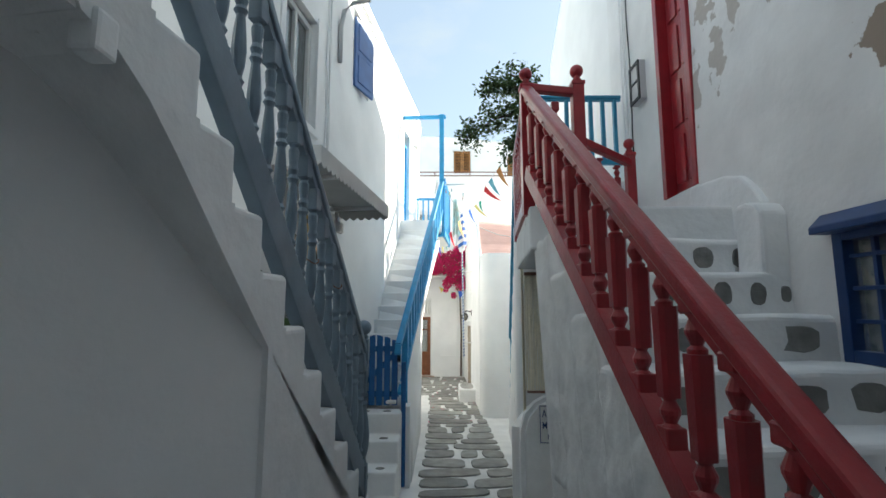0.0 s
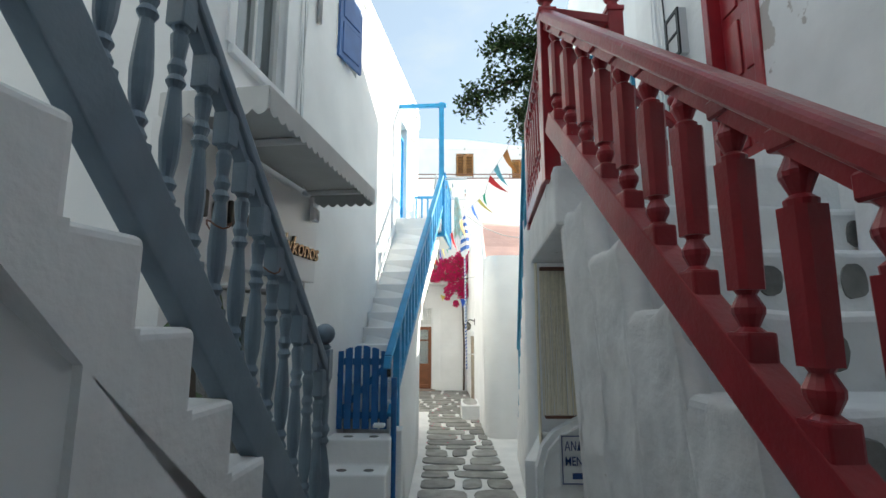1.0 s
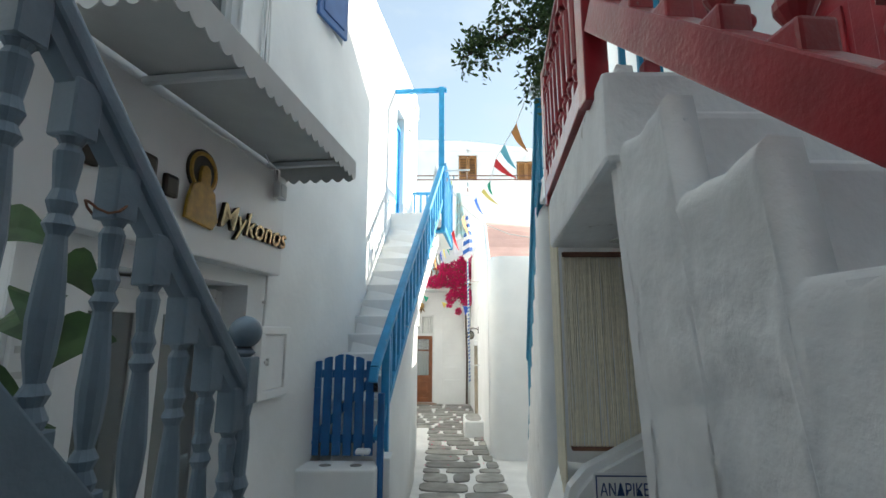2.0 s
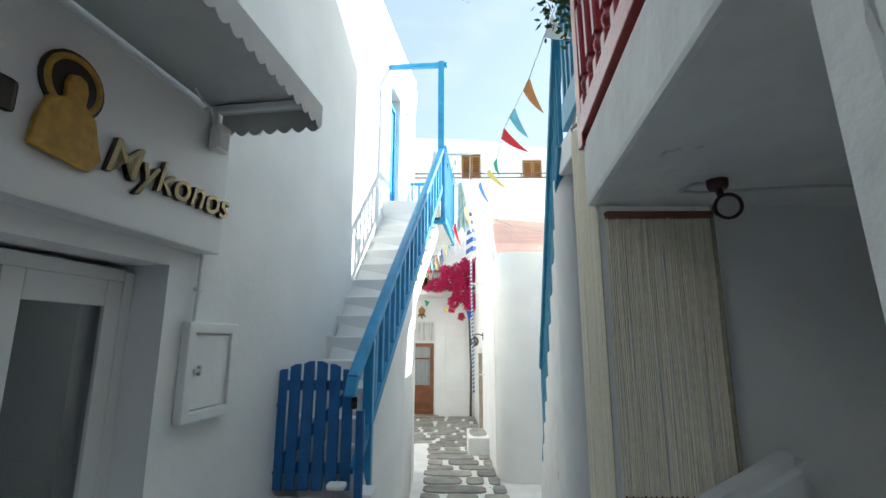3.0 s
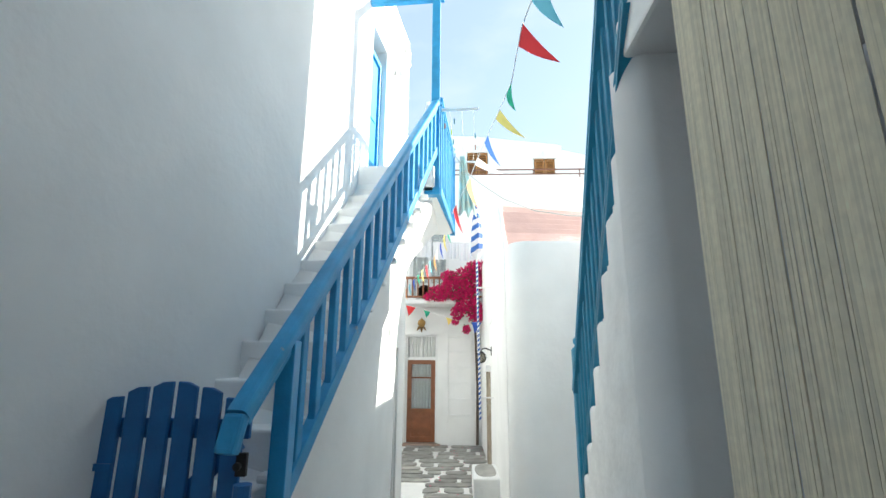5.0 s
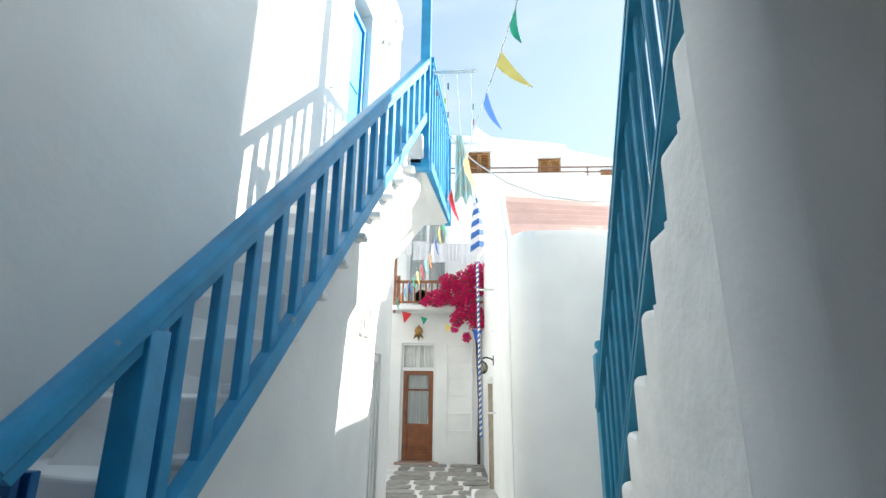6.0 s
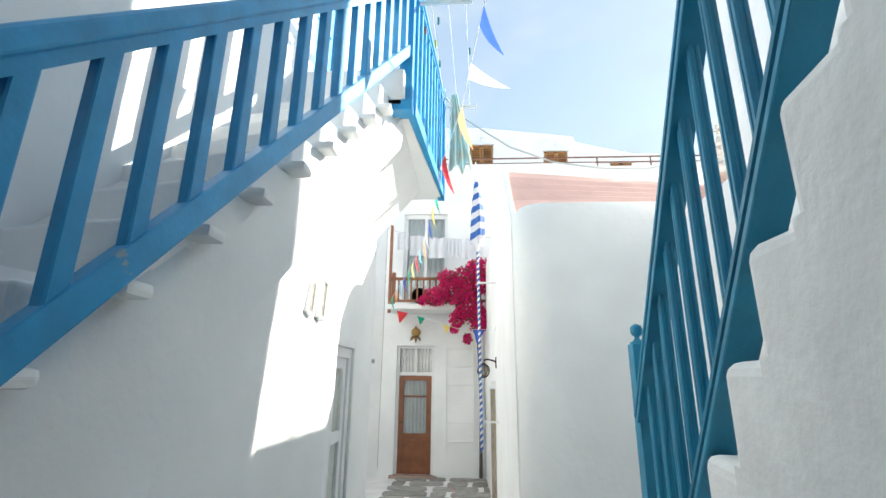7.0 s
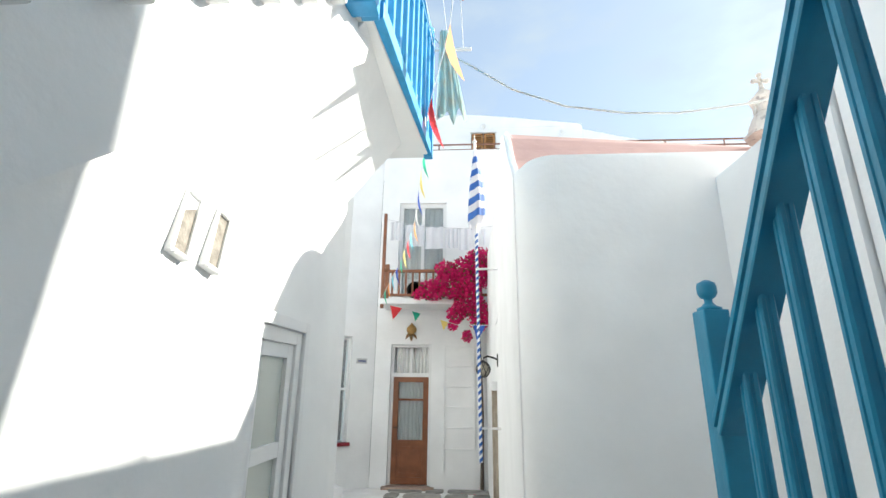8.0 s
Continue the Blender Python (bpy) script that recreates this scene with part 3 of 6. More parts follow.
# house at the end of the alley and the terrace house behind it
FAR = 16.4
structure("wall_north", wall("w", (3.5, FAR), (-1.55, FAR), 0.35, -0.4, 6.9, [(3.88, 4.72, -0.2, 2.47), (3.6, 4.65, 3.45, 5.6)], side=-1), M_plaster, "white house front at the end of the alley")
# next three are added out of view to keep sky light off the start
structure("unseen_wall_south", wall("w", (-6, -3.2), (6, -3.2), 0.3, 0, 8, side=-1), M_plaster, "unseen white wall added behind the start of the alley to cut light")
structure("sky_blocker_over_alley", box(-0.95, 1.88, -3.2, -0.35, 3.5, 6.5), M_plaster, "unseen white block added over the alley to shade its start", "room")
structure("unseen_wall_above_stairs", wall("w", (-1.86, -3.2), (-1.86, 1.1), 0.3, 3.3, 7.0, side=1), M_plaster, "unseen white wall added above the stair landing to shade it")
structure("wall_north_west", wall("w", (-1.56, FAR + 0.02), (-3.2, 15.3), 0.35, -0.4, 6.9, [(0.5, 1.0, 0.6, 2.6)], side=-1), M_plaster, "white canted wall beside the end house")
structure("wall_court_west", wall("w", (-3.2, 10.6), (-3.2, 15.4), 0.3, -0.4, 6.0, side=1), M_plaster, "white wall closing the side court")
structure("terrace_floor", box(-6, 9, FAR + 0.1, 18.8, 6.7, 6.85), M_plaster, "flat roof terrace of the end house", "terrace")
structure("wall_terrace", wall("w", (3.65, 18.8), (-5, 18.8), 0.4, 5.5, 8.88, [(0.24, 0.95, 7.66, 8.45), (2.49, 3.20, 7.76, 8.70)], side=-1), M_plaster, "white upper house wall on the roof terrace")
structure("wall_terrace_low", wall("w", (9, 18.85), (3.66, 18.85), 0.4, 5.5, 8.18, [(3.69, 4.34, 7.45, 8.06)], side=-1), M_plaster, "lower white upper-house wall")
structure("parapet_terrace", prism([(3.62, 8.88), (3.64, 8.92), (3.55, 8.98), (0.8, 9.32), (-5, 9.5), (-5, 8.88)], 0.4, Matrix.Translation((0, 18.797, 0)) @ TO_XZ, 0.02), M_plaster, "sloping white parapet of the upper house", "parapet")
structure("parapet_terrace_low", prism([(3.66, 8.18), (3.66, 8.80), (3.80, 8.78), (5.36, 8.40), (9, 8.28), (9, 8.18)], 0.4, Matrix.Translation((0, 18.847, 0)) @ TO_XZ, 0.02), M_plaster, "sloping white parapet of the lower upper house", "parapet")


# ---- railings and gate ----
def turned(h, w, sides=12):
    """A turned baluster h high: square blocks at both ends, two vases with rings between."""
    b0, b1 = 0.13 * h, 0.80 * h
    r = w / 2
    prof = [(r * 0.75, b0), (r * 0.95, b0 + 0.02 * h), (r * 0.6, b0 + 0.05 * h), (r * 0.9, b0 + 0.075 * h), (r * 0.55, b0 + 0.10 * h), (r * 0.85, b0 + 0.16 * h),
            (r * 0.97, b0 + 0.24 * h), (r * 0.8, b0 + 0.34 * h), (r * 0.58, b0 + 0.43 * h), (r * 0.92, b0 + 0.455 * h), (r * 0.62, b0 + 0.48 * h), (r * 0.88, b0 + 0.51 * h),
            (r * 0.62, b0 + 0.54 * h), (r * 0.8, b0 + 0.60 * h), (r * 0.85, b1 - 0.04 * h), (r * 0.6, b1 - 0.02 * h), (r * 0.9, b1)]
    return join(box(-r, r, -r, r, 0.0, b0, 0.004, 1), lathe(prof, sides), box(-r, r, -r, r, b1 - 0.002, h - 0.045, 0.004, 1))


def chunky(h, w):
    """A red baluster: block foot, ball, long chamfered block, ball, cap."""
    r = w / 2
    foot = box(-r, r, -r, r, 0.0, 0.15 * h, 0.008, 2)
    n1 = lathe([(r * 0.85, 0.125 * h), (r * 0.9, 0.15 * h), (r * 0.55, 0.165 * h), (r * 0.92, 0.205 * h), (r * 0.95, 0.225 * h), (r * 0.55, 0.265 * h), (r * 0.8, 0.285 * h)], 14)
    body = box(-r, r, -r, r, 0.28 * h, 0.70 * h, 0, 1)
    bmesh.ops.bevel(body, geom=[e for e in body.edges if abs(e.verts[0].co.z - e.verts[1].co.z) > 0.1], offset=r * 0.38, segments=1, affect="EDGES")
    for v in body.verts:
        if v.co.z < 0.4 * h:
            v.co.x *= 0.88
            v.co.y *= 0.88
    n2 = lathe([(r * 0.8, 0.695 * h), (r * 0.85, 0.72 * h), (r * 0.5, 0.735 * h), (r * 0.92, 0.785 * h), (r * 0.95, 0.80 * h), (r * 0.5, 0.85 * h), (r * 0.9, 0.87 * h)], 14)
    cap = box(-r, r, -r, r, 0.865 * h, h - 0.045, 0.006, 1)
    return join(foot, n1, body, n2, cap)


def square(h, w):
    return box(-w * 0.42, w * 0.42, -w * 0.5, w * 0.5, 0.0, h - 0.03, 0.004, 1)


def moulded(a, b, section):
    """A rail from a to b with the given (across, up) section."""
    a, b = Vector(a), Vector(b)
    y = (b - a).normalized()
    x = y.cross(Vector((0, 0, 1))).normalized()
    z = x.cross(y)
    bm = bmesh.new()
    ends = [[bm.verts.new(p + x * u + z * v) for u, v in section] for p in (a, b)]
    n = len(section)
    for k in range(n):
        bm.faces.new((ends[0][k], ends[0][(k + 1) % n], ends[1][(k + 1) % n], ends[1][k]))
    bm.faces.new(ends[0][::-1]); bm.faces.new(ends[1])
    return bm


def mirrored(half):
    """A section from its right half, bottom to top."""
    return half + [(-u, v) for u, v in reversed(half)]


def handrail(a, b, w, h):
    """A moulded rail from a to b: a wide rounded cap on a narrower strip."""
    r = w / 2
    return moulded(a, b, mirrored([(r * 0.62, -h * 0.67), (r * 0.62, -h * 0.34), (r * 0.90, -h * 0.29), (r, -h * 0.22), (r, h * 0.08), (r * 0.94, h * 0.17), (r * 0.80, h * 0.25), (r * 0.5, h * 0.285)]))


def grooved(h, w):
    """A slender squared baluster with a groove down each face."""
    r = w / 2
    sec = []
    for k in range(4):
        c, q = round(math.cos(k * math.pi / 2)), round(math.sin(k * math.pi / 2))
        for u, v in ((0.75, -1.0), (1.0, -0.75), (1.0, -0.28), (0.84, -0.18), (0.84, 0.18), (1.0, 0.28)):
            sec.append((r * (u * c - v * q), r * (u * q + v * c)))
    return prism(sec, h - 0.02, Matrix.Translation((0, 0, -0.01)))


def flat_rail(a, b, w, h):
    """A wide board with two beads run along its sides."""
    r, g = w / 2, h / 2
    return moulded(a, b, mirrored([(r * 0.93, -g), (r, -g * 0.85), (r, -g * 0.30), (r - 0.006, -g * 0.22), (r - 0.006, g * 0.02), (r + 0.003, g * 0.10), (r + 0.005, g * 0.5), (r, g * 0.85), (r * 0.8, g)]))


def railing(name, label, a, b, ta, tb, n, material, style, w, bottom=(0.04, 0.10), top=(0.07, 0.07), start=0.5, group="", rz=0.0, ext=0.0, pitch=0.0, flat=False):
    """Bottom rail a-b, top rail ta-tb (centres), n upright balusters between."""
    th = thing(name, label, "railing", a, group)
    seat(part("bottom_rail", flat_rail(a, b, *bottom) if flat else beam(a, b, *bottom, bevel=0.006, segs=2), material), th)
    if flat:
        seat(part("handrail", flat_rail(ta, tb, *top), material), th)
    else:
        seat(part("handrail", handrail(Vector(ta) - (Vector(tb) - Vector(ta)).normalized() * ext, tb, *top), material), th)
    a, b, ta, tb = map(Vector, (a, b, ta, tb))
    cache = {}
    for i in range(n):
        f = (i + start) * (pitch or 1 / n)
        foot, head = a.lerp(b, f), ta.lerp(tb, f)
        h = round(head.z - foot.z, 2)
        if h not in cache:
            cache[h] = part("baluster", style(h, w), material)
            o = cache[h]
        else:
            o = new("baluster", cache[h].data)
        o.location = foot
        o.rotation_euler = (0, 0, rz)
        seat(o, th)
    return th


def newel(x, y, z0, z1, w, material, parent, ball=0.05):
    post = join(box(x - w / 2, x + w / 2, y - w / 2, y + w / 2, z0, z1, 0.006, 2),
                box(x - w * 0.58, x + w * 0.58, y - w * 0.58, y + w * 0.58, z1 - 0.012, z1 + 0.018, 0.006, 2))
    p = seat(part("newel_post", post, material), parent)
    k = lathe([(w * 0.3, 0.0), (w * 0.42, 0.02), (w * 0.25, 0.04), (w * 0.3, 0.045)] + [(max(0.004, ball * math.sin(math.pi * i / 9)), 0.042 + ball - ball * math.cos(math.pi * i / 9)) for i in range(1, 10)], 16, Matrix.Translation((x, y, z1 + 0.015)))
    kb = part("ball_finial", k, material, smooth=True)
    seat(kb, parent)
    return p


def gpt(y, z, o=0.045):
    return (-0.632 + 0.15 * (y - 2.18) - o, y, z)


g_bot = lambda y: 1.55 - 1.175 * (y - 2.66)
g_top = lambda y: 2.33 - 1.12 * (y - 2.68)
grey_rail = railing("stair_railing", "blue-grey painted wooden balustrade with turned balusters on white stairs", gpt(0.75, g_bot(0.75)), gpt(3.16, g_bot(3.16)), gpt(0.75, g_top(0.75)), gpt(3.16, g_top(3.16)), 21, M_grey, turned, 0.058, bottom=(0.066, 0.135), top=(0.07, 0.085), rz=-0.15)
nw = gpt(3.15, 0)
np_ = join(box(nw[0] - 0.038, nw[0] + 0.038, nw[1] - 0.038, nw[1] + 0.038, 0.9, 1.10, 0.005), box(nw[0] - 0.036, nw[0] + 0.036, nw[1] - 0.036, nw[1] + 0.036, 1.76, 1.90, 0.005),
           lathe([(0.036, 1.10), (0.028, 1.14), (0.044, 1.20), (0.05, 1.28), (0.04, 1.38), (0.026, 1.46), (0.038, 1.48), (0.028, 1.50), (0.04, 1.53), (0.03, 1.56), (0.034, 1.66), (0.03, 1.72), (0.038, 1.765)], 16, Matrix.Translation((nw[0], nw[1], 0))))
seat(part("newel_post", np_, M_grey), grey_rail)
seat(part("ball_finial", lathe([(0.02, 1.90), (0.034, 1.912), (0.02, 1.93)] + [(max(0.003, 0.05 * math.sin(math.pi * i / 10)), 1.975 - 0.05 * math.cos(math.pi * i / 10)) for i in range(1, 11)], 18, Matrix.Translation((nw[0], nw[1], 0))), M_grey, smooth=True), grey_rail)
# rusty wire ties on the rail
M_rust = mat("rusty_wire", (0.20, 0.09, 0.05), 0.8, metal=0.3)
for i, y in enumerate((2.30, 2.62)):
    c = Vector(gpt(y, g_top(y) - 0.42 + 0.25 * i))
    pts = [c + Vector((0.036 * math.cos(a), 0.034 * math.sin(a), 0.014 * math.sin(2 * a))) for a in [k * 0.55 for k in range(13)]]
    seat(part("wire_tie", tube(pts, 0.0028, 6), M_rust, None, "rusty twisted wire tie"), grey_rail)


def rpt(y, z, o=0.0):
    return (0.61 + 0.09 * (3.1 - y) + o, y, z)


r_bot = lambda y: 2.98 + 0.925 * (y - 3.05)
r_top = lambda y: 2.525 + 0.865 * (y - 1.83)
red_rail = railing("stair_railing", "dark red wooden balustrade with chunky turned balusters beside old stairs", rpt(0.35, r_bot(0.35)), rpt(3.12, r_bot(3.12)), rpt(0.35, r_top(0.35)), rpt(3.17, r_top(3.17)), 17, M_red, chunky, 0.070, bottom=(0.075, 0.105), top=(0.085, 0.095), rz=0.09)
newel(0.605, 3.19, 2.75, 3.70, 0.085, M_red, red_rail, 0.048)
red_land = railing("landing_railing", "dark red balustrade along a white landing edge", (0.615, 3.24, 2.86), (0.745, 4.52, 2.86), (0.615, 3.24, 3.64), (0.745, 4.52, 3.64), 9, M_red, chunky, 0.06, bottom=(0.065, 0.10), top=(0.07, 0.07), rz=-0.1)
seat(part("end_post", box(0.71, 0.78, 4.48, 4.55, 2.76, 3.68, 0.006), M_red), red_land)
red_gate = thing("landing_partition", "dark red wooden partition with ball-topped posts on the landing", "railing", (1.0, 3.25, 2.8))
newel(1.0, 3.26, 2.79, 3.76, 0.085, M_red, red_gate, 0.05)
newel(1.59, 3.80, 2.79, 3.40, 0.075, M_red, red_gate, 0.045)
seat(part("top_rail", beam((0.62, 3.19, 3.70), (1.0, 3.26, 3.70), 0.06, 0.06, 0.008), M_red), red_gate)
seat(part("low_rail", beam((1.0, 3.26, 3.33), (1.59, 3.80, 3.33), 0.06, 0.06, 0.008), M_red), red_gate)
for f in (0.35, 0.7):
    o = part("baluster", chunky(0.5, 0.05), M_red)
    o.location = Vector((1.0, 3.26, 2.80)).lerp(Vector((1.59, 3.80, 2.80)), f)
    seat(o, red_gate)
o = part("baluster", chunky(0.85, 0.055), M_red)
o.location = (0.82, 3.225, 2.80)
seat(o, red_gate)

# blue rail of the west stairs
b_bot = lambda y: 1.843 + 1.12 * (y - 6.694)
b_top = lambda y: 1.68 + 1.06 * (y - 5.916)
bpt = lambda y, z: (bx(y) + 0.05, y, z)
blue_rail = railing("stair_railing", "bright blue wooden stair railing with square balusters", bpt(5.98, b_bot(5.98)), bpt(8.58, b_bot(8.58)), bpt(5.98, b_top(5.98)), bpt(8.58, b_top(8.58)), 17, M_blue, square, 0.045, bottom=(0.055, 0.068), top=(0.085, 0.085), start=2.326, rz=-0.2, ext=0.12, pitch=0.138 / 2.6)
seat(part("foot_post", box(bx(6.2) + 0.01, bx(6.2) + 0.085, 6.165, 6.245, 0.8, 1.93, 0.006), M_blue), blue_rail)
seat(part("end_scroll", join(beam(bpt(5.90, b_top(5.90)), bpt(5.86, b_top(5.90) - 0.13), 0.08, 0.05, 0.015, segs=2)), M_blue), blue_rail)
seat(part("outer_post", tube([(-0.485, 5.83, 0.0), (-0.485, 5.83, 1.45)], 0.03, 10), M_gate, None, "deep blue upright post down to the ground"), blue_rail)
for k in range(14):
    y = 8.56 - B_RUN * k
    z = 3.75 - B_RISE * k
    stub = box(bx(y) - 0.08, bx(y) + 0.045, y - 0.02, y + 0.075, z - 0.205, z - 0.165, 0.017, 2)
    seat(part("step_end", stub, M_plaster), blue_stairs)

frame_th = thing("pergola", "bright blue wooden post and beam over the landing", "pergola", (-0.03, 8.6, 3.75))
seat(part("tall_post", box(-0.07, 0.02, 8.56, 8.65, 3.46, 5.86, 0.006), M_blue), frame_th)
seat(part("cross_beam", beam((-0.86, 8.66, 5.82), (0.06, 8.605, 5.82), 0.07, 0.06, 0.006), M_blue), frame_th)
seat(part("base_block", box(-0.20, 0.03, 8.50, 8.60, 3.44, 3.52, 0.006), M_blue), frame_th)
land_rail = railing("landing_railing", "bright blue railing along the jutting landing", (0.01, 8.65, 3.53), (0.12, 10.1, 3.53), (0.01, 8.65, 4.58), (0.12, 10.1, 4.58), 9, M_blue, square, 0.045, bottom=(0.06, 0.10), top=(0.08, 0.07), rz=-0.07)
newel(0.125, 10.12, 3.46, 4.60, 0.07, M_blue, land_rail, 0.035)
land_end = railing("landing_railing", "short blue railing closing the landing's end", (-0.62, 10.12, 3.85), (0.09, 10.12, 3.85), (-0.62, 10.12, 4.55), (0.09, 10.12, 4.55), 6, M_blue, square, 0.04, bottom=(0.04, 0.05), top=(0.05, 0.05))

# east blue rail
epx = lambda y, z: (ex(y) + 0.058, y, z)
e_bot = lambda y: 2.125 - 1.23 * (y - 6.98)
e_top = lambda y: 2.185 - 1.22 * (y - 7.715)
east_rail = railing("stair_railing", "sea-blue wooden stair railing with slender balusters and chipped paint", epx(8.24, e_bot(8.24)), epx(5.95, e_bot(5.95)), epx(8.19, e_top(8.19)), epx(5.95, e_top(5.95)), 15, M_teal, grooved, 0.036, bottom=(0.09, 0.055), top=(0.088, 0.06), start=1.33, rz=-0.09, pitch=0.142 / 2.27, flat=True)
seat(part("newel_post", box(1.185, 1.262, 8.23, 8.31, 0.35, 1.945, 0.006, 2), M_teal), east_rail)
seat(part("ball_finial", lathe([(0.036, 0.0), (0.036, 0.008), (0.022, 0.014), (0.012, 0.026), (0.012, 0.036), (0.022, 0.042), (0.029, 0.055), (0.029, 0.075), (0.026, 0.088), (0.020, 0.090), (0.012, 0.096), (0.004, 0.098)], 16, Matrix.Translation((1.223, 8.27, 1.945))), M_teal, None, "turned finial with worn paint", smooth=True), east_rail)
deck_rail = railing("deck_railing", "blue railing along the upper deck", (1.02, 5.95, 3.62), (0.97, 4.7, 3.62), (1.02, 5.95, 4.55), (0.97, 4.7, 4.35), 9, M_teal, square, 0.045, bottom=(0.05, 0.22), top=(0.07, 0.07))
deck_rail2 = railing("deck_railing", "blue railing across the upper deck's front", (0.99, 4.66, 3.62), (1.88, 4.66, 3.62), (0.99, 4.66, 4.33), (1.88, 4.66, 4.33), 7, M_teal, square, 0.045, bottom=(0.05, 0.06), top=(0.06, 0.06))

# garden gate
gate = thing("garden_gate", "deep blue wooden picket gate with an arched top, closed", "gate", (-0.9, 6.0, 0.88))
for i in range(6):
    x0 = -1.13 + 0.096 * i
    f = (i + 0.5) / 6
    h = 1.63 + 0.13 * math.sin(math.pi * (0.12 + 0.76 * f))
    slat = prism([(x0, 0.90), (x0 + 0.075, 0.90), (x0 + 0.075, h + 0.010 * (1 if i < 3 else -1)), (x0 + 0.037, h + 0.008), (x0, h - 0.010 * (1 if i < 3 else -1))], 0.022, Matrix.Translation((0, 5.985, 0)) @ Matrix(((1, 0, 0, 0), (0, 0, 1, 0), (0, 1, 0, 0), (0, 0, 0, 1))), 0.003, 1)
    seat(part("slat", slat, M_gate), gate)
for z in (1.0, 1.56):
    seat(part("crossbar", box(-1.14, -0.56, 6.012, 6.035, z, z + 0.07, 0.004), M_gate), gate)
seat(part("brace", beam((-1.10, 6.03, 1.06), (-0.60, 6.03, 1.55), 0.02, 0.06, 0.003), M_gate), gate)
seat(part("gate_post", box(-1.19, -1.145, 5.97, 6.04, 0.86, 1.68, 0.005), M_gate), gate)
for z in (1.0, 1.45):
    seat(part("hinge", box(-1.17, -1.05, 5.972, 5.982, z, z + 0.025), M_gate), gate)
seat(part("latch", join(box(-0.58, -0.54, 5.965, 5.985, 1.44, 1.52, 0.004), lathe([(0.004, 0), (0.014, 0.005), (0.014, 0.02), (0.004, 0.026)], 10, pose(-0.56, 5.95, 1.48, 90))), M_iron, None, "small dark latch"), gate)
# drain stones on the lower steps
for k, (y, z) in enumerate(((5.80, 0.87), (5.52, 0.63), (5.25, 0.39))):
    for x in (-0.94, -0.68):
        bm = lathe([(0.055, -0.01), (0.05, 0.004), (0.02, 0.006)], 10, Matrix.Translation((x, y, z)) @ Matrix.Diagonal((1, 0.75, 1, 1)))
        part("inset_stone", bm, M_inset, bpy.data.objects["step"])


# ---- shop front on the west house ----
def apt(y, z, o=0.0):
    """A point on the west face at y, o metres proud of it."""
    n = unit(1.0, -0.125)
    return Vector((ax(y) + n[0] * o, y + n[1] * o, z))


def abox(y0, y1, z0, z1, o0, o1, bevel=0.0, segs=2):
    """A box lying on the west face, from o0 to o1 proud of it."""
    c = apt(y0, 0)
    m = Matrix.Translation((c.x, c.y, 0)) @ pose(0, 0, 0, 0, 0, -math.degrees(math.atan(0.125)))
    return box(o0, o1, 0, (y1 - y0) * 1.0078, z0, z1, bevel, segs, m)


def lettering(text, size, m, extrude=0.006, shear=0.0):
    cu = bpy.data.curves.new("lettering", "FONT")
    cu.body, cu.size, cu.extrude, cu.shear, cu.offset = text, size, extrude, shear, 0.006 * size
    tmp = bpy.data.objects.new("tmp", cu)
    scene.collection.objects.link(tmp)
    bpy.context.view_layer.update()
    me = bpy.data.meshes.new_from_object(tmp.evaluated_get(bpy.context.evaluated_depsgraph_get()))
    bpy.data.objects.remove(tmp)
    bm = bmesh.new()
    bm.from_mesh(me)
    bmesh.ops.transform(bm, matrix=m, verts=bm.verts)
    return bm


M_bronze = mat("dark_bronze", (0.05, 0.04, 0.03), 0.35, metal=0.5)
M_brass = mat("polished_brass", (0.24, 0.18, 0.10), 0.22, metal=1.0, vary=0.2, scale=20)
M_gold = mat("gold_paint", (0.48, 0.27, 0.03), 0.45, vary=0.25, scale=30)
M_goldface = mat("pale_gold", (0.42, 0.34, 0.16), 0.4, vary=0.2, scale=20)
M_awn = mat("pale_grey_canvas", (0.62, 0.62, 0.60), 0.8, vary=0.06, scale=6)
M_leaf = mat("green_leaf", (0.045, 0.10, 0.025), 0.5, vary=0.4, scale=14)
M_leaf2 = thin_cloth(mat("dark_small_leaf", (0.085, 0.14, 0.045), 0.55, vary=0.5, scale=25), 0.35)
M_bark = mat("brown_bark", (0.12, 0.09, 0.07), 0.9, vary=0.3, scale=12, bump=0.5)
M_terra = mat("terracotta", (0.40, 0.17, 0.09), 0.8, vary=0.2, scale=8)
M_clear = glass_mat("shop_glass", (0.55, 0.60, 0.60), 0.03)
M_curt = mat("white_curtain", (0.75, 0.75, 0.73), 0.9, vary=0.1, scale=4)

AZ = -math.degrees(math.atan(0.125))
sign = thing("shop_sign", "white fascia sign with raised letters and a golden seated emblem", "sign", tuple(apt(4.2, 2.37)))
seat(part("fascia", abox(3.15, 5.03, 2.37, 3.10, -0.02, 0.105, 0.012), M_white), sign)
onface = lambda y, z, o: Matrix.Translation(apt(y, z, o)) @ pose(0, 0, 0, 90, 0, 90 + AZ)
seat(part("lettering", lettering("Mykonos", 0.215, onface(4.235, 2.565, 0.118), 0.010, 0.25), M_bronze, None, "dark raised letters with bronze edges"), sign)
seat(part("lettering_face", lettering("Mykonos", 0.215, onface(4.237, 2.566, 0.130), 0.002, 0.25), M_brass), sign)
for k in range(4):
    y0 = 3.36 + 0.15 * k
    seat(part("letter_shape", abox(y0, y0 + 0.10, 2.62, 2.62 + (0.16 if k in (0, 2) else 0.11), 0.105, 0.13, 0.018), M_bronze, None, "dark rounded letter shape"), sign)
emb = lathe([(0.125, 0), (0.125, 0.012), (0.06, 0.014)], 24, onface(4.09, 2.825, 0.105))
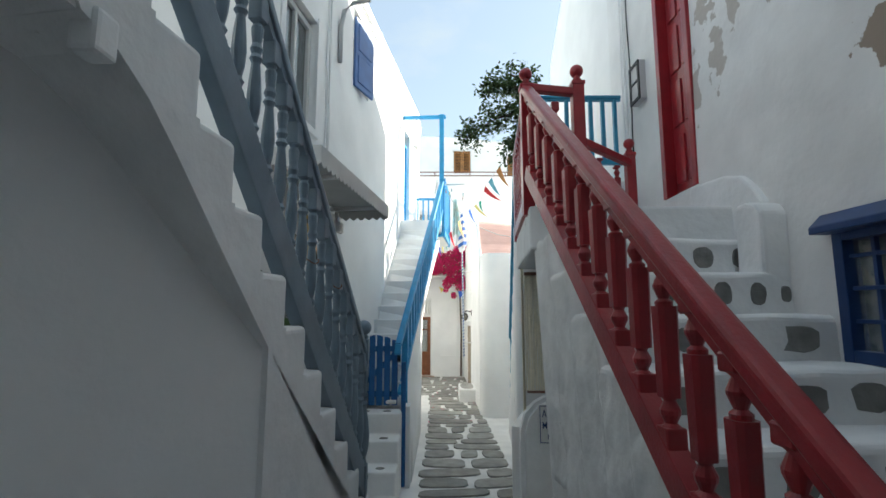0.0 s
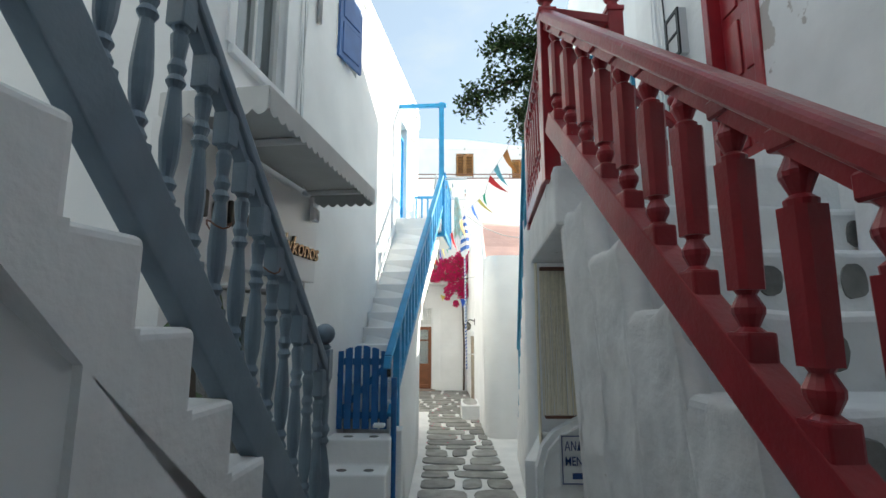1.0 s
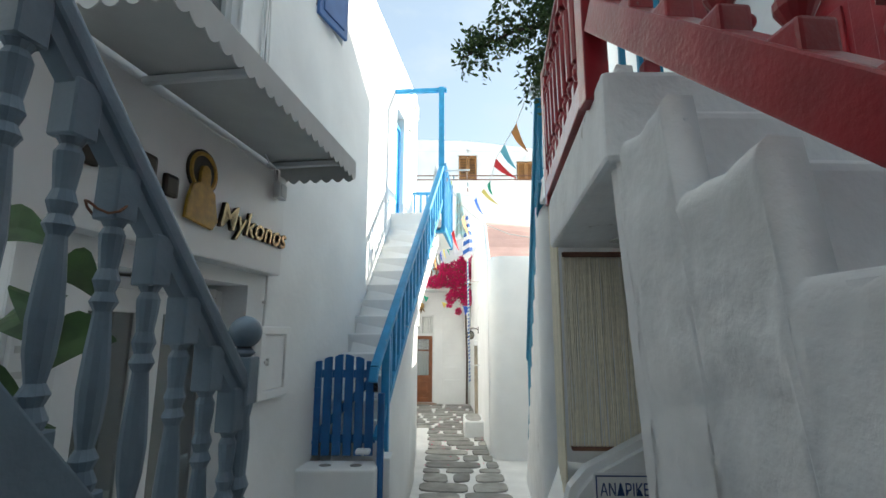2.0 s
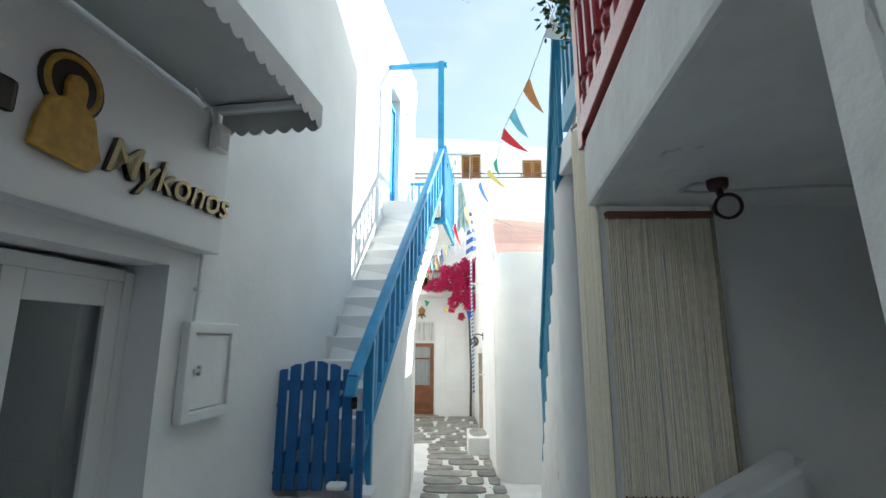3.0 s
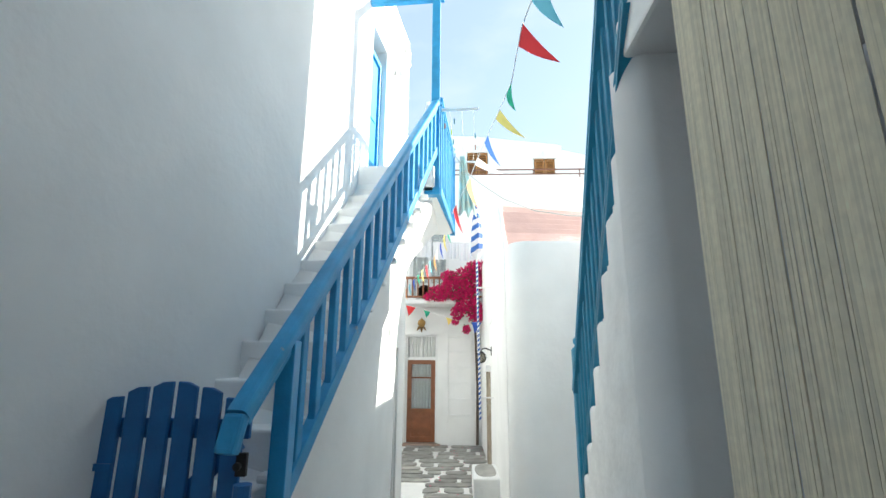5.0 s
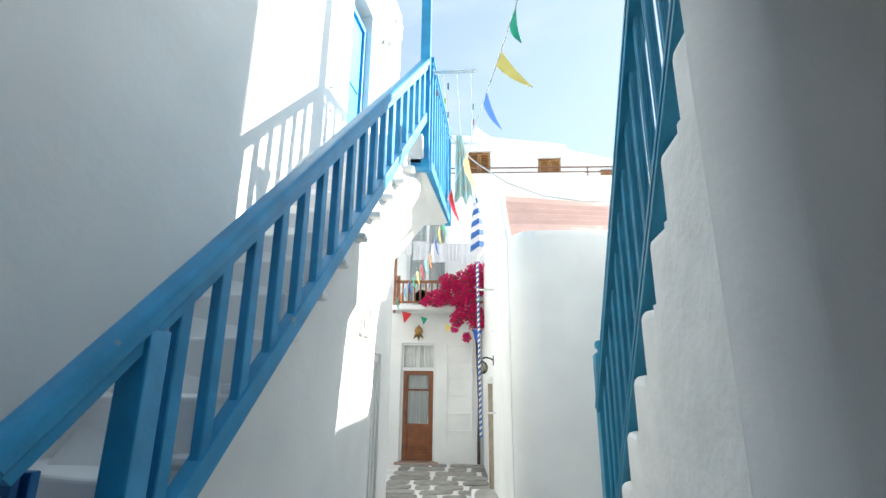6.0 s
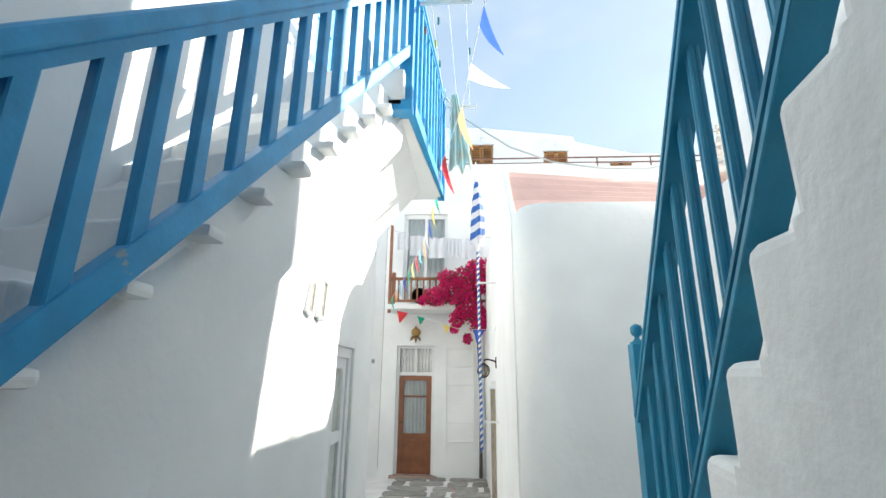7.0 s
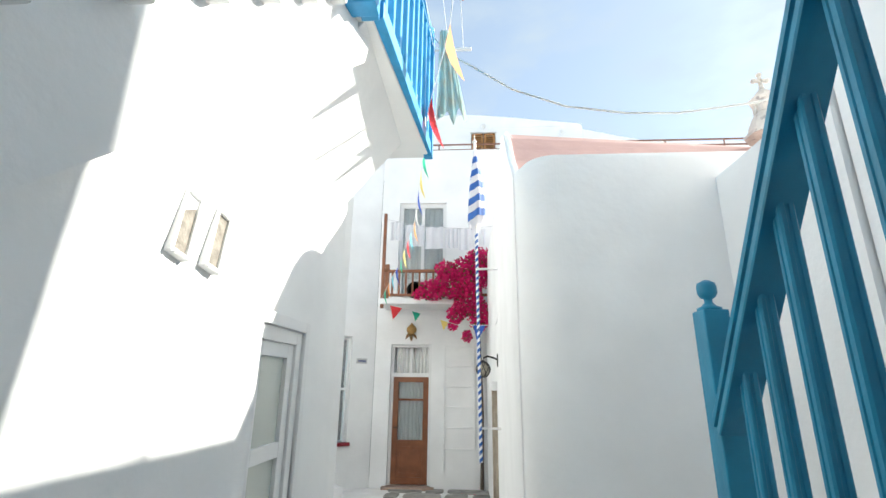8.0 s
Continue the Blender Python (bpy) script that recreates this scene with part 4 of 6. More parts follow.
seat(part("halo", emb, M_bronze, None, "dark patterned round halo"), sign)
hr = tube([(0.102 * math.cos(a), 0.102 * math.sin(a), 0.013) for a in [k * math.tau / 28 for k in range(29)]], 0.012, 6)
bmesh.ops.transform(hr, matrix=onface(4.09, 2.825, 0.105), verts=hr.verts)
seat(part("halo_ring", hr, M_gold), sign)
body = prism([(-0.15, -0.19), (-0.05, -0.20), (0.10, -0.215), (0.15, -0.15), (0.12, -0.07), (0.10, 0.01), (0.045, 0.05), (0.048, 0.11), (0.035, 0.15), (0.0, 0.165), (-0.035, 0.15), (-0.048, 0.11), (-0.045, 0.05), (-0.11, 0.02), (-0.14, -0.08)], 0.02, onface(4.09, 2.715, 0.118) @ Matrix.Diagonal((0.9, 0.9, 1, 1)), 0.008, 2)
seat(part("emblem", body, M_gold, None, "golden seated emblem as a plain plaque"), sign)

awning = thing("awning", "pale grey canvas awning with a scalloped edge", "awning", tuple(apt(4.1, 3.2)))
ao0, ao1 = 0.02, 0.63
seat(part("canopy", abox(3.15, 5.06, 3.205, 3.23, ao0, ao1, 0.004), M_awn), awning)


def scallops(n, length, drop=0.12):
    p = [(0, 0), (length, 0)]
    w = length / n
    for k in range(n, 0, -1):
        for a in range(0, 7):
            t = a / 6
            p.append(((k - t) * w, -drop - 0.03 * math.sin(math.pi * t)))
    return p


sc = prism(scallops(22, 1.92), 0.006, Matrix.Translation(apt(3.15, 3.222, ao1)) @ pose(0, 0, 0, 90, 0, 90 + AZ))
seat(part("front_valance", sc, M_awn), awning)
for y in (3.15, 5.06):
    sc = prism(scallops(7, 0.61), 0.006, Matrix.Translation(apt(y, 3.222, ao0)) @ pose(0, 0, 0, 90, 0, AZ))
    seat(part("side_valance", sc, M_awn), awning)
for y in (3.75, 4.93):
    seat(part("arm", beam(apt(y, 3.175, 0.0), apt(y, 3.175, 0.61), 0.035, 0.04, 0.006), M_white), awning)
seat(part("front_bar", beam(apt(3.16, 3.195, 0.605), apt(5.05, 3.195, 0.605), 0.03, 0.03, 0.008), M_white), awning)

flood = thing("floodlight", "small white floodlight under the awning", "lamp", tuple(apt(4.88, 2.98, 0.1)))
seat(part("housing", abox(4.82, 4.93, 2.90, 3.02, 0.12, 0.17, 0.012), M_white), flood)
seat(part("bracket", abox(4.86, 4.89, 3.0, 3.12, 0.09, 0.13, 0.004), M_white), flood)
seat(part("lens", abox(4.835, 4.915, 2.915, 3.005, 0.168, 0.174), M_awn, None, "frosted pale lens"), flood)
seat(part("cable", tube([apt(4.86, 3.05, 0.11), apt(4.82, 3.12, 0.12), apt(4.75, 3.13, 0.115), apt(4.70, 3.17, 0.11)], 0.006), M_white), flood)

shop = thing("shop_door", "white double shop door with tall dark glass panes", "door", tuple(apt(4.1, 0.25)), kind="structure")
for y0, y1 in ((3.67, 4.18), (4.20, 4.74)):
    for n, b in (("stile", (y0, y0 + 0.085, 0.27, 2.19)), ("stile", (y1 - 0.085, y1, 0.27, 2.19)), ("rail", (y0 + 0.085, y1 - 0.085, 0.27, 0.50)), ("rail", (y0 + 0.085, y1 - 0.085, 2.07, 2.19))):
        seat(part(n, abox(*b, -0.235, -0.19, 0.006), M_white), shop)
    seat(part("pane", abox(y0 + 0.08, y1 - 0.08, 0.49, 2.08, -0.215, -0.208), M_clear), shop)
    # added grey sheet behind the glass; its tone stands in for reflections
    seat(part("curtain", abox(y0 + 0.06, y1 - 0.06, 0.45, 2.12, -0.36, -0.35), mat("pane_reflection_grey", (0.40, 0.41, 0.40), 0.9, vary=0.1)), shop)
for b in ((3.62, 3.67, 0.25, 2.24), (4.74, 4.80, 0.25, 2.24), (3.67, 4.74, 2.19, 2.25)):
    seat(part("frame", abox(*b, -0.275, -0.185, 0.006), M_white), shop)

ebox = thing("meter_cupboard", "white painted wall cupboard with a small latch", "cupboard", tuple(apt(5.13, 1.5)))
seat(part("frame", join(abox(4.93, 5.35, 1.50, 1.56, 0, 0.05, 0.01), abox(4.93, 5.35, 1.95, 2.01, 0, 0.05, 0.01), abox(4.93, 4.985, 1.55, 1.96, 0, 0.05, 0.01), abox(5.295, 5.35, 1.55, 1.96, 0, 0.05, 0.01)), M_plaster), ebox)
seat(part("door", abox(4.99, 5.29, 1.565, 1.945, 0.0, 0.035, 0.006), M_plaster), ebox)
seat(part("latch", join(abox(4.995, 5.04, 1.75, 1.77, 0.035, 0.052, 0.003), abox(5.03, 5.045, 1.735, 1.785, 0.035, 0.055, 0.003)), M_awn), ebox)
for z in (1.62, 1.87):
    seat(part("hinge", abox(5.28, 5.30, z, z + 0.05, 0.03, 0.058, 0.003), M_plaster), ebox)
conduit = thing("conduit", "thin white electric conduit down the wall", "pipe", tuple(apt(5.0, 2.0)))
seat(part("pipe", tube([apt(5.0, 2.4, 0.02), apt(5.0, 2.2, 0.02), apt(4.99, 2.0, 0.02)], 0.010), M_plaster), conduit)
seat(part("clip", abox(4.985, 5.015, 2.17, 2.19, 0, 0.032, 0.003), M_plaster), conduit)

# upper window of the west house
win = thing("window_1", "white framed upper window with pale curtains", "window", tuple(apt(4.1, 3.87)), kind="structure")
for b in ((3.75, 3.81, 3.87, 5.0), (4.39, 4.45, 3.87, 5.0), (3.81, 4.39, 3.87, 3.93), (3.81, 4.39, 4.94, 5.0), (4.08, 4.12, 3.93, 4.94)):
    seat(part("frame", abox(*b, -0.12, -0.06, 0.006), M_awn), win)
seat(part("pane", abox(3.80, 4.40, 3.92, 4.95, -0.10, -0.095), M_clear), win)
seat(part("curtain", join(*[abox(3.8 + 0.05 * k, 3.855 + 0.05 * k, 3.9, 4.97, -0.20 - 0.02 * (k % 2), -0.18) for k in range(12)]), M_curt), win)
seat(part("sill", abox(3.70, 4.50, 3.80, 3.87, -0.1, 0.04, 0.01), M_plaster), win)
for b in ((3.67, 3.75, 3.87, 5.1), (4.45, 4.53, 3.87, 5.1)):
    seat(part("trim", abox(*b, -0.02, 0.02, 0.006), M_plaster), win)

shut = thing("window_2", "sky-blue panelled wooden shutter on a small upper window", "window", tuple(apt(5.9, 4.95)), kind="structure")
M_shutblue = mat("faded_blue_paint", (0.05, 0.14, 0.36), 0.5, vary=0.12, scale=6)
hx = Matrix.Translation(apt(5.60, 0, 0.0)) @ pose(0, 0, 0, 0, 0, AZ - 13)
seat(part("leaf", box(0, 0.035, 0, 0.48, 4.95, 5.90, 0.005, 1, hx), M_shutblue), shut)
for z0, z1 in ((5.02, 5.40), (5.46, 5.84)):
    seat(part("panel", box(0.03, 0.045, 0.06, 0.42, z0, z1, 0.01, 1, hx), M_shutblue), shut)
seat(part("pane", abox(5.58, 6.28, 4.95, 5.95, -0.2, -0.19), M_clear), shut)
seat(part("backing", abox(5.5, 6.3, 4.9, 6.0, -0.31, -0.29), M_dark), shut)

udoor = thing("door_1", "sky-blue wooden door at the head of the stairs", "door", tuple(apt(9.05, 3.75)), kind="structure")
for b in ((8.78, 8.84, 3.76, 5.46), (9.26, 9.32, 3.76, 5.46), (8.84, 9.26, 5.40, 5.46)):
    seat(part("frame", abox(*b, -0.14, -0.06, 0.006), M_blue), udoor)
seat(part("leaf", abox(8.84, 9.26, 3.76, 5.40, -0.13, -0.09, 0.004), M_blue), udoor)
for z0, z1 in ((3.85, 4.5), (4.6, 5.3)):
    seat(part("panel", abox(8.89, 9.21, z0, z1, -0.092, -0.078, 0.01), M_blue), udoor)

# pipes and cables along the west house
pipes = thing("roof_cables", "bundle of white cables along the parapet", "cables", tuple(apt(6, 6.2)))
for k in range(4):
    pts = [apt(3.4 + 0.5 * i, 6.18 + 0.04 * (0.5 * i) - 0.045 * k + 0.012 * math.sin(i * 1.7 + k), 0.025 + 0.01 * (k % 2)) for i in range(15)]
    seat(part("cable", tube(pts, 0.014 - 0.002 * k, 6), M_plaster if k % 2 else M_grey_metal), pipes)
drop = thing("wall_cables", "white cables running down the house wall", "cables", tuple(apt(4.75, 3.3)))
for k in range(4):
    pts = [apt(4.70 + 0.035 * k + 0.012 * math.sin(i * 1.3 + k * 2), 6.1 - 0.19 * i, 0.015) for i in range(15)]
    seat(part("cable", tube(pts, 0.010 if k == 1 else 0.006, 6), M_grey_metal if k == 2 else M_plaster), drop)
lamp_arm = thing("wall_pipe", "bent grey metal pipe bracket on the house wall", "pipe", tuple(apt(5.05, 5.0)))
seat(part("pipe", tube([apt(5.05, 4.95, 0.03), apt(5.05, 5.4, 0.03), apt(5.06, 5.6, 0.06), apt(5.1, 5.72, 0.15), apt(5.15, 5.78, 0.35)], 0.026, 10), M_grey_metal, smooth=True), lamp_arm)
loose = thing("loose_cable", "loop of pale cable hanging on the house wall", "cable", tuple(apt(5.3, 3.0)))
seat(part("cable", tube([apt(5.31, 3.25, 0.012), apt(5.38, 3.24, 0.012), apt(5.46, 3.28, 0.012), apt(5.53, 3.37, 0.012), apt(5.54, 3.42, 0.012), apt(5.49, 3.42, 0.012)], 0.006, 6), M_grey_metal, smooth=True), loose)
tie = thing("cable_coil", "loop of dark cable on the wall", "cable", tuple(apt(10.25, 6.3)))
seat(part("coil", tube([apt(10.2 + 0.07 * math.cos(a), 6.2 + 0.12 * math.sin(a * 0.9), 0.04 + 0.03 * math.sin(a * 2)) for a in [0.6 * i for i in range(24)]], 0.012, 6), M_old), tie)
eye_l = thing("wall_lamp", "small round white wall lamp beside the upper door", "lamp", tuple(apt(9.75, 5.6)))
seat(part("globe", lathe([(max(0.003, 0.045 * math.sin(math.pi * i / 8)), 0.045 - 0.045 * math.cos(math.pi * i / 8)) for i in range(9)], 14, Matrix.Translation(apt(9.7, 5.55, 0.07))), M_awn, smooth=True), eye_l)
seat(part("bracket", abox(9.68, 9.72, 5.60, 5.65, 0, 0.09, 0.004), M_awn), eye_l)

# plant and price board behind the grey rail
def leaf_blade(base, tip, width, bend=0.1, n=7):
    bm = bmesh.new()
    base, tip = Vector(base), Vector(tip)
    d = tip - base
    side = d.cross(Vector((0.6, -0.7, 0.35))).normalized()
    rows = []
    for i in range(n + 1):
        f = i / n
        c = base + d * f + Vector((0, 0, bend * math.sin(math.pi * f)))
        w = width * math.sin(math.pi * (0.08 + 0.9 * f)) * 0.5
        rows.append((bm.verts.new(c - side * w + Vector((0, 0, w * 0.25))), bm.verts.new(c), bm.verts.new(c + side * w + Vector((0, 0, w * 0.25)))))
    for a, b in zip(rows, rows[1:]):
        bm.faces.new((a[0], a[1], b[1], b[0]))
        bm.faces.new((a[1], a[2], b[2], b[1]))
    return bm


plant = thing("potted_plant", "broad-leaved green plant in a terracotta pot beside the stairs", "plant", (-1.18, 3.12, 0.0))
seat(part("pot", lathe([(0.11, 0.0), (0.15, 0.30), (0.165, 0.31), (0.165, 0.36), (0.14, 0.36), (0.13, 0.30)], 18, Matrix.Translation((-1.18, 3.12, 0))), M_terra, smooth=True), plant)
seat(part("stem", tube([(-1.18, 3.12, 0.25), (-1.15, 3.1, 0.9), (-1.13, 3.12, 1.5), (-1.16, 3.1, 2.2)], [0.03, 0.025, 0.02, 0.012]), M_bark), plant)
random.seed(5)
for k in range(13):
    z = 1.05 + 0.10 * k
    a = k * 2.4
    b = Vector((-1.15, 3.11, z))
    tip = b + Vector((0.22 * math.cos(a), 0.16 * math.sin(a), 0.10 - 0.22 * random.random()))
    seat(part("leaf", leaf_blade(b, tip, 0.13 + 0.05 * random.random(), 0.06), M_leaf), plant)
board = thing("price_board", "white notice board with unreadable lines of text", "sign", tuple(apt(3.42, 1.2)))
seat(part("panel", abox(3.32, 3.50, 1.25, 2.0, 0, 0.02, 0.004), M_white), board)
for k in range(7):
    seat(part("text_bar", abox(3.335, 3.40 + 0.08 * ((k * 37 % 10) / 10), 1.90 - 0.09 * k, 1.925 - 0.09 * k, 0.019, 0.022), M_bronze if k in (2, 4) else M_awn), board)

# ---- east side ----
def stone_blob(x, z, w, h, y, dep=0.012, n=14):
    bm = bmesh.new()
    c = bm.verts.new((x, y - dep, z))
    ring, ring2 = [], []
    sd = x * 7.3 + z * 3.1
    for k in range(n):
        a = k * math.tau / n
        r = 1 + 0.16 * noise.noise(Vector((math.cos(a) * 1.3 + sd, math.sin(a) * 1.3, sd)))
        e = abs(math.cos(a)) ** 0.7 * math.copysign(1, math.cos(a)), abs(math.sin(a)) ** 0.7 * math.copysign(1, math.sin(a))
        ring.append(bm.verts.new((x + e[0] * w / 2 * r * 0.88, y - dep, z + e[1] * h / 2 * r * 0.88)))
        ring2.append(bm.verts.new((x + e[0] * w / 2 * r, y + 0.02, z + e[1] * h / 2 * r)))
    for k in range(n):
        bm.faces.new((c, ring[k], ring[(k + 1) % n]))
        bm.faces.new((ring[k], ring2[k], ring2[(k + 1) % n], ring[(k + 1) % n]))
    return bm


RISERS = {0: ((1.50, 0.13, 0.08), (1.79, 0.20, 0.08)), 1: ((1.63, 0.14, 0.15), (1.88, 0.11, 0.13)), 2: ((1.24, 0.10, 0.12), (1.57, 0.11, 0.14), (1.78, 0.10, 0.14), (1.95, 0.065, 0.10)),
          3: ((1.20, 0.14, 0.13), (1.76, 0.28, 0.145)), 4: ((1.02, 0.14, 0.13), (1.55, 0.25, 0.14), (1.87, 0.20, 0.14)), 5: ((1.0, 0.15, 0.14), (1.30, 0.15, 0.14), (1.72, 0.22, 0.14)), 6: ((1.05, 0.2, 0.14), (1.5, 0.18, 0.14))}
for k, row in RISERS.items():
    for x, w, h in row:
        y = 3.06 - R_RUN * k
        part("stone", stone_blob(x, 2.78 - R_RISE * (k + 0.52), w, h, y + 0.09 * (x - 0.63) * 1.0), M_inset, red_stairs)
sh = prism([(2.64, 2.25), (2.63, 2.66), (2.67, 2.72), (2.76, 2.745), (2.86, 2.74), (2.88, 2.25)], 0.17, Matrix.Translation((1.84, 0, 0)) @ YZ, 0.03, 3)
structure("stair_shoulder", sh, M_stairw, "lumpy white plaster shoulder beside the top steps", "shoulder")
sh = prism([(2.76, 2.4), (2.76, 2.76), (2.84, 2.87), (2.95, 2.97), (3.12, 3.02), (3.56, 3.05), (3.56, 2.4)], 0.075, Matrix.Translation((1.945, 0, 0)) @ YZ, 0.025, 3)
structure("stair_skirting", sh, M_stairw, "uneven white plaster skirting beside the top steps", "skirting")

rdoor = thing("door_2", "dark red panelled wooden door standing slightly open", "door", (2.0, 3.78, 3.07), kind="structure")
for b in ((1.985, 2.12, 3.50, 3.57, 3.07, 5.2), (1.985, 2.12, 3.99, 4.06, 3.07, 5.2), (1.985, 2.12, 3.57, 3.99, 5.1, 5.2)):
    seat(part("frame", box(*b, 0.006), M_red), rdoor)
seat(part("leaf", box(2.08, 2.115, 3.57, 3.99, 3.08, 5.1, 0.004), M_red), rdoor)
for z0, z1 in ((3.18, 3.60), (3.70, 4.10), (4.20, 4.6), (4.7, 5.05)):
    for y0 in (3.60, 3.80):
        seat(part("panel", box(2.066, 2.085, y0, y0 + 0.16, z0, z1, 0.008), M_red), rdoor)

bwin = thing("window_3", "deep blue framed window with patterned panes and a sloping blue hood", "window", (2.0, 2.0, 1.84), kind="structure")
M_navy = mat("navy_paint", (0.012, 0.045, 0.15), 0.45, vary=0.15, scale=8)
M_lace = mat("patterned_curtain", (0.36, 0.37, 0.33), 0.8, vary=0.5, scale=16, second=(0.05, 0.20, 0.26), patches=((0.40, 0.36, 0.24), 11, 0.60))
for b in ((1.20, 1.26, 1.84, 2.50), (2.28, 2.34, 1.84, 2.50), (1.26, 2.28, 1.84, 1.90), (1.26, 2.28, 2.44, 2.50)):
    seat(part("frame", box(1.99, 2.08, *b, 0.006), M_navy), bwin)
for z in (2.03, 2.19, 2.35):
    seat(part("glazing_bar", box(2.02, 2.05, 1.26, 2.28, z, z + 0.02, 0.003), M_navy), bwin)
for y in (1.55, 1.85, 2.14):
    seat(part("glazing_bar", box(2.022, 2.048, y, y + 0.02, 1.90, 2.44, 0.003), M_navy), bwin)
seat(part("pane", box(2.05, 2.055, 1.26, 2.28, 1.9, 2.44), M_glass), bwin)
seat(part("curtain", box(2.12, 2.13, 1.22, 2.42, 1.86, 2.54), M_lace), bwin)
hood = prism([(0, 0.02), (-0.03, 0.02), (-0.10, -0.05), (-0.10, -0.085), (0, -0.085)], 1.22, Matrix.Translation((2.0, 1.15, 2.565)) @ Matrix(((1, 0, 0, 0), (0, 0, 1, 0), (0, 1, 0, 0), (0, 0, 0, 1))), 0.004, 1)
seat(part("hood", hood, M_navy), bwin)

meter = thing("meter_box", "grey electricity meter box in a dark frame", "box", (1.99, 4.38, 4.2))
seat(part("case", box(1.93, 2.01, 4.28, 4.50, 4.15, 4.55, 0.008), M_grey_metal), meter)
seat(part("frame", join(box(1.92, 1.935, 4.28, 4.50, 4.15, 4.18), box(1.92, 1.935, 4.28, 4.50, 4.52, 4.55), box(1.92, 1.935, 4.28, 4.31, 4.18, 4.52), box(1.92, 1.935, 4.47, 4.50, 4.18, 4.52), box(1.92, 1.935, 4.31, 4.47, 4.34, 4.36)), M_iron), meter)
ecab = thing("wall_cables", "white and black cables down the corner wall", "cables", (1.98, 4.6, 3.5))
for k in range(4):
    seat(part("cable", tube([(1.985, 4.62 + 0.07 * k + 0.015 * math.sin(i * 1.1 + k), 3.45 + 0.25 * i) for i in range(14)], 0.012 if k == 2 else 0.007, 6), M_iron if k == 0 else M_plaster), ecab)


def cord_curtain(name, label, p0, p1, z0, z1, n, seed, z1b=None):
    th = thing(name, label, "curtain", (*p0, z0))
    random.seed(seed)
    bm = bmesh.new()
    a, b = Vector((*p0, 0)), Vector((*p1, 0))
    d = (b - a).normalized()
    nr = Vector((d.y, -d.x, 0))
    for k in range(n):
        f = (k + 0.5 + random.uniform(-0.25, 0.25)) / n
        c = a.lerp(b, f) + nr * (random.uniform(-0.003, 0.003) + 0.003 * math.sin(f * (b - a).length * 95 + 1.5 * math.sin(f * 23)))
        w = (b - a).length / n * random.uniform(0.60, 0.95)
        zt = z1 + ((z1b or z1) - z1) * f
        sw = random.uniform(-0.006, 0.006)
        prev = None
        for i in range(5):
            g = i / 4
            z = zt + (z0 - zt) * g
            o = c + d * (sw * g + 0.003 * math.sin(9 * g + k))
            row = [bm.verts.new(o - d * w + Vector((0, 0, z))), bm.verts.new(o + nr * w * 0.9 + Vector((0, 0, z))), bm.verts.new(o + d * w + Vector((0, 0, z))), bm.verts.new(o - nr * w * 0.9 + Vector((0, 0, z)))]
            if prev:
                for q in range(4):
                    bm.faces.new((prev[q], prev[(q + 1) % 4], row[(q + 1) % 4], row[q]))
            prev = row
    seat(tagged(part("cord_fringe", bm, M_cord2), kind="stuff"), th)
    return th


M_cord2 = mat("beige_cords", (0.95, 0.88, 0.71), 0.85, vary=0.08, scale=40)
_nt = M_cord2.node_tree
_gi = _nt.nodes.new("ShaderNodeNewGeometry")
_hs = _nt.nodes.new("ShaderNodeHueSaturation")
_mr = _nt.nodes.new("ShaderNodeMapRange"); _mr.inputs["To Min"].default_value, _mr.inputs["To Max"].default_value = 0.86, 1.07
_bs = _nt.nodes["Principled BSDF"]
_src = _bs.inputs["Base Color"].links[0].from_socket
_nt.links.new(_gi.outputs["Random Per Island"], _mr.inputs["Value"]); _nt.links.new(_mr.outputs["Result"], _hs.inputs["Value"])
_nt.links.new(_src, _hs.inputs["Color"]); _nt.links.new(_hs.outputs["Color"], _bs.inputs["Base Color"])

M_batten = mat("red_brown_batten", (0.22, 0.10, 0.06), 0.6, vary=0.2, scale=10)
cf = cord_curtain("cord_curtain", "beige hanging cord curtain in a shop opening", (0.785, 4.49), (1.225, 4.49), 1.33, 2.44, 120, 3)
seat(part("header", box(0.79, 1.235, 4.47, 4.51, 2.425, 2.455, 0.004), M_batten, None, "red-brown wooden header"), cf)
seat(part("jamb", box(1.232, 1.242, 4.48, 4.52, 1.33, 2.44, 0.003), M_cord, None, "thin tan edge batten"), cf)
seat(part("foot_batten", box(0.80, 1.225, 4.47, 4.51, 1.315, 1.335, 0.003), M_batten), cf)
cs = cord_curtain("cord_curtain", "tall beige cord curtain along the shop's alley side", (0.765, 4.50), (0.955, 5.54), 0.98, 2.9, 200, 4, z1b=3.30)
for k in range(9):
    f = 0.55 + 0.05 * k
    p = Vector((0.765, 4.60, 3.12)).lerp(Vector((0.955, 5.54, 3.32)), f)
    seat(part("ring", tube([p + Vector((0, 0.012 * math.cos(a), 0.012 * math.sin(a))) for a in [i * math.tau / 8 for i in range(9)]], 0.003, 5), M_goldface), cs)
seat(part("rod", tube([(0.765, 4.60, 2.95), (0.955, 5.54, 3.34)], 0.010, 8), M_batten), cs)

spot = thing("ceiling_spotlight", "dark red adjustable spotlight under the landing slab", "lamp", (1.10, 4.19, 2.49))
M_lampred = mat("maroon_enamel", (0.07, 0.02, 0.025), 0.35, metal=0.3)
seat(part("rose", lathe([(0.030, 2.455), (0.036, 2.47), (0.036, 2.49)], 18, Matrix.Translation((1.10, 4.19, 0))), M_lampred), spot)
seat(part("arm", tube([(1.10, 4.19, 2.47), (1.09, 4.16, 2.42), (1.08, 4.14, 2.40)], 0.012, 8), M_lampred), spot)
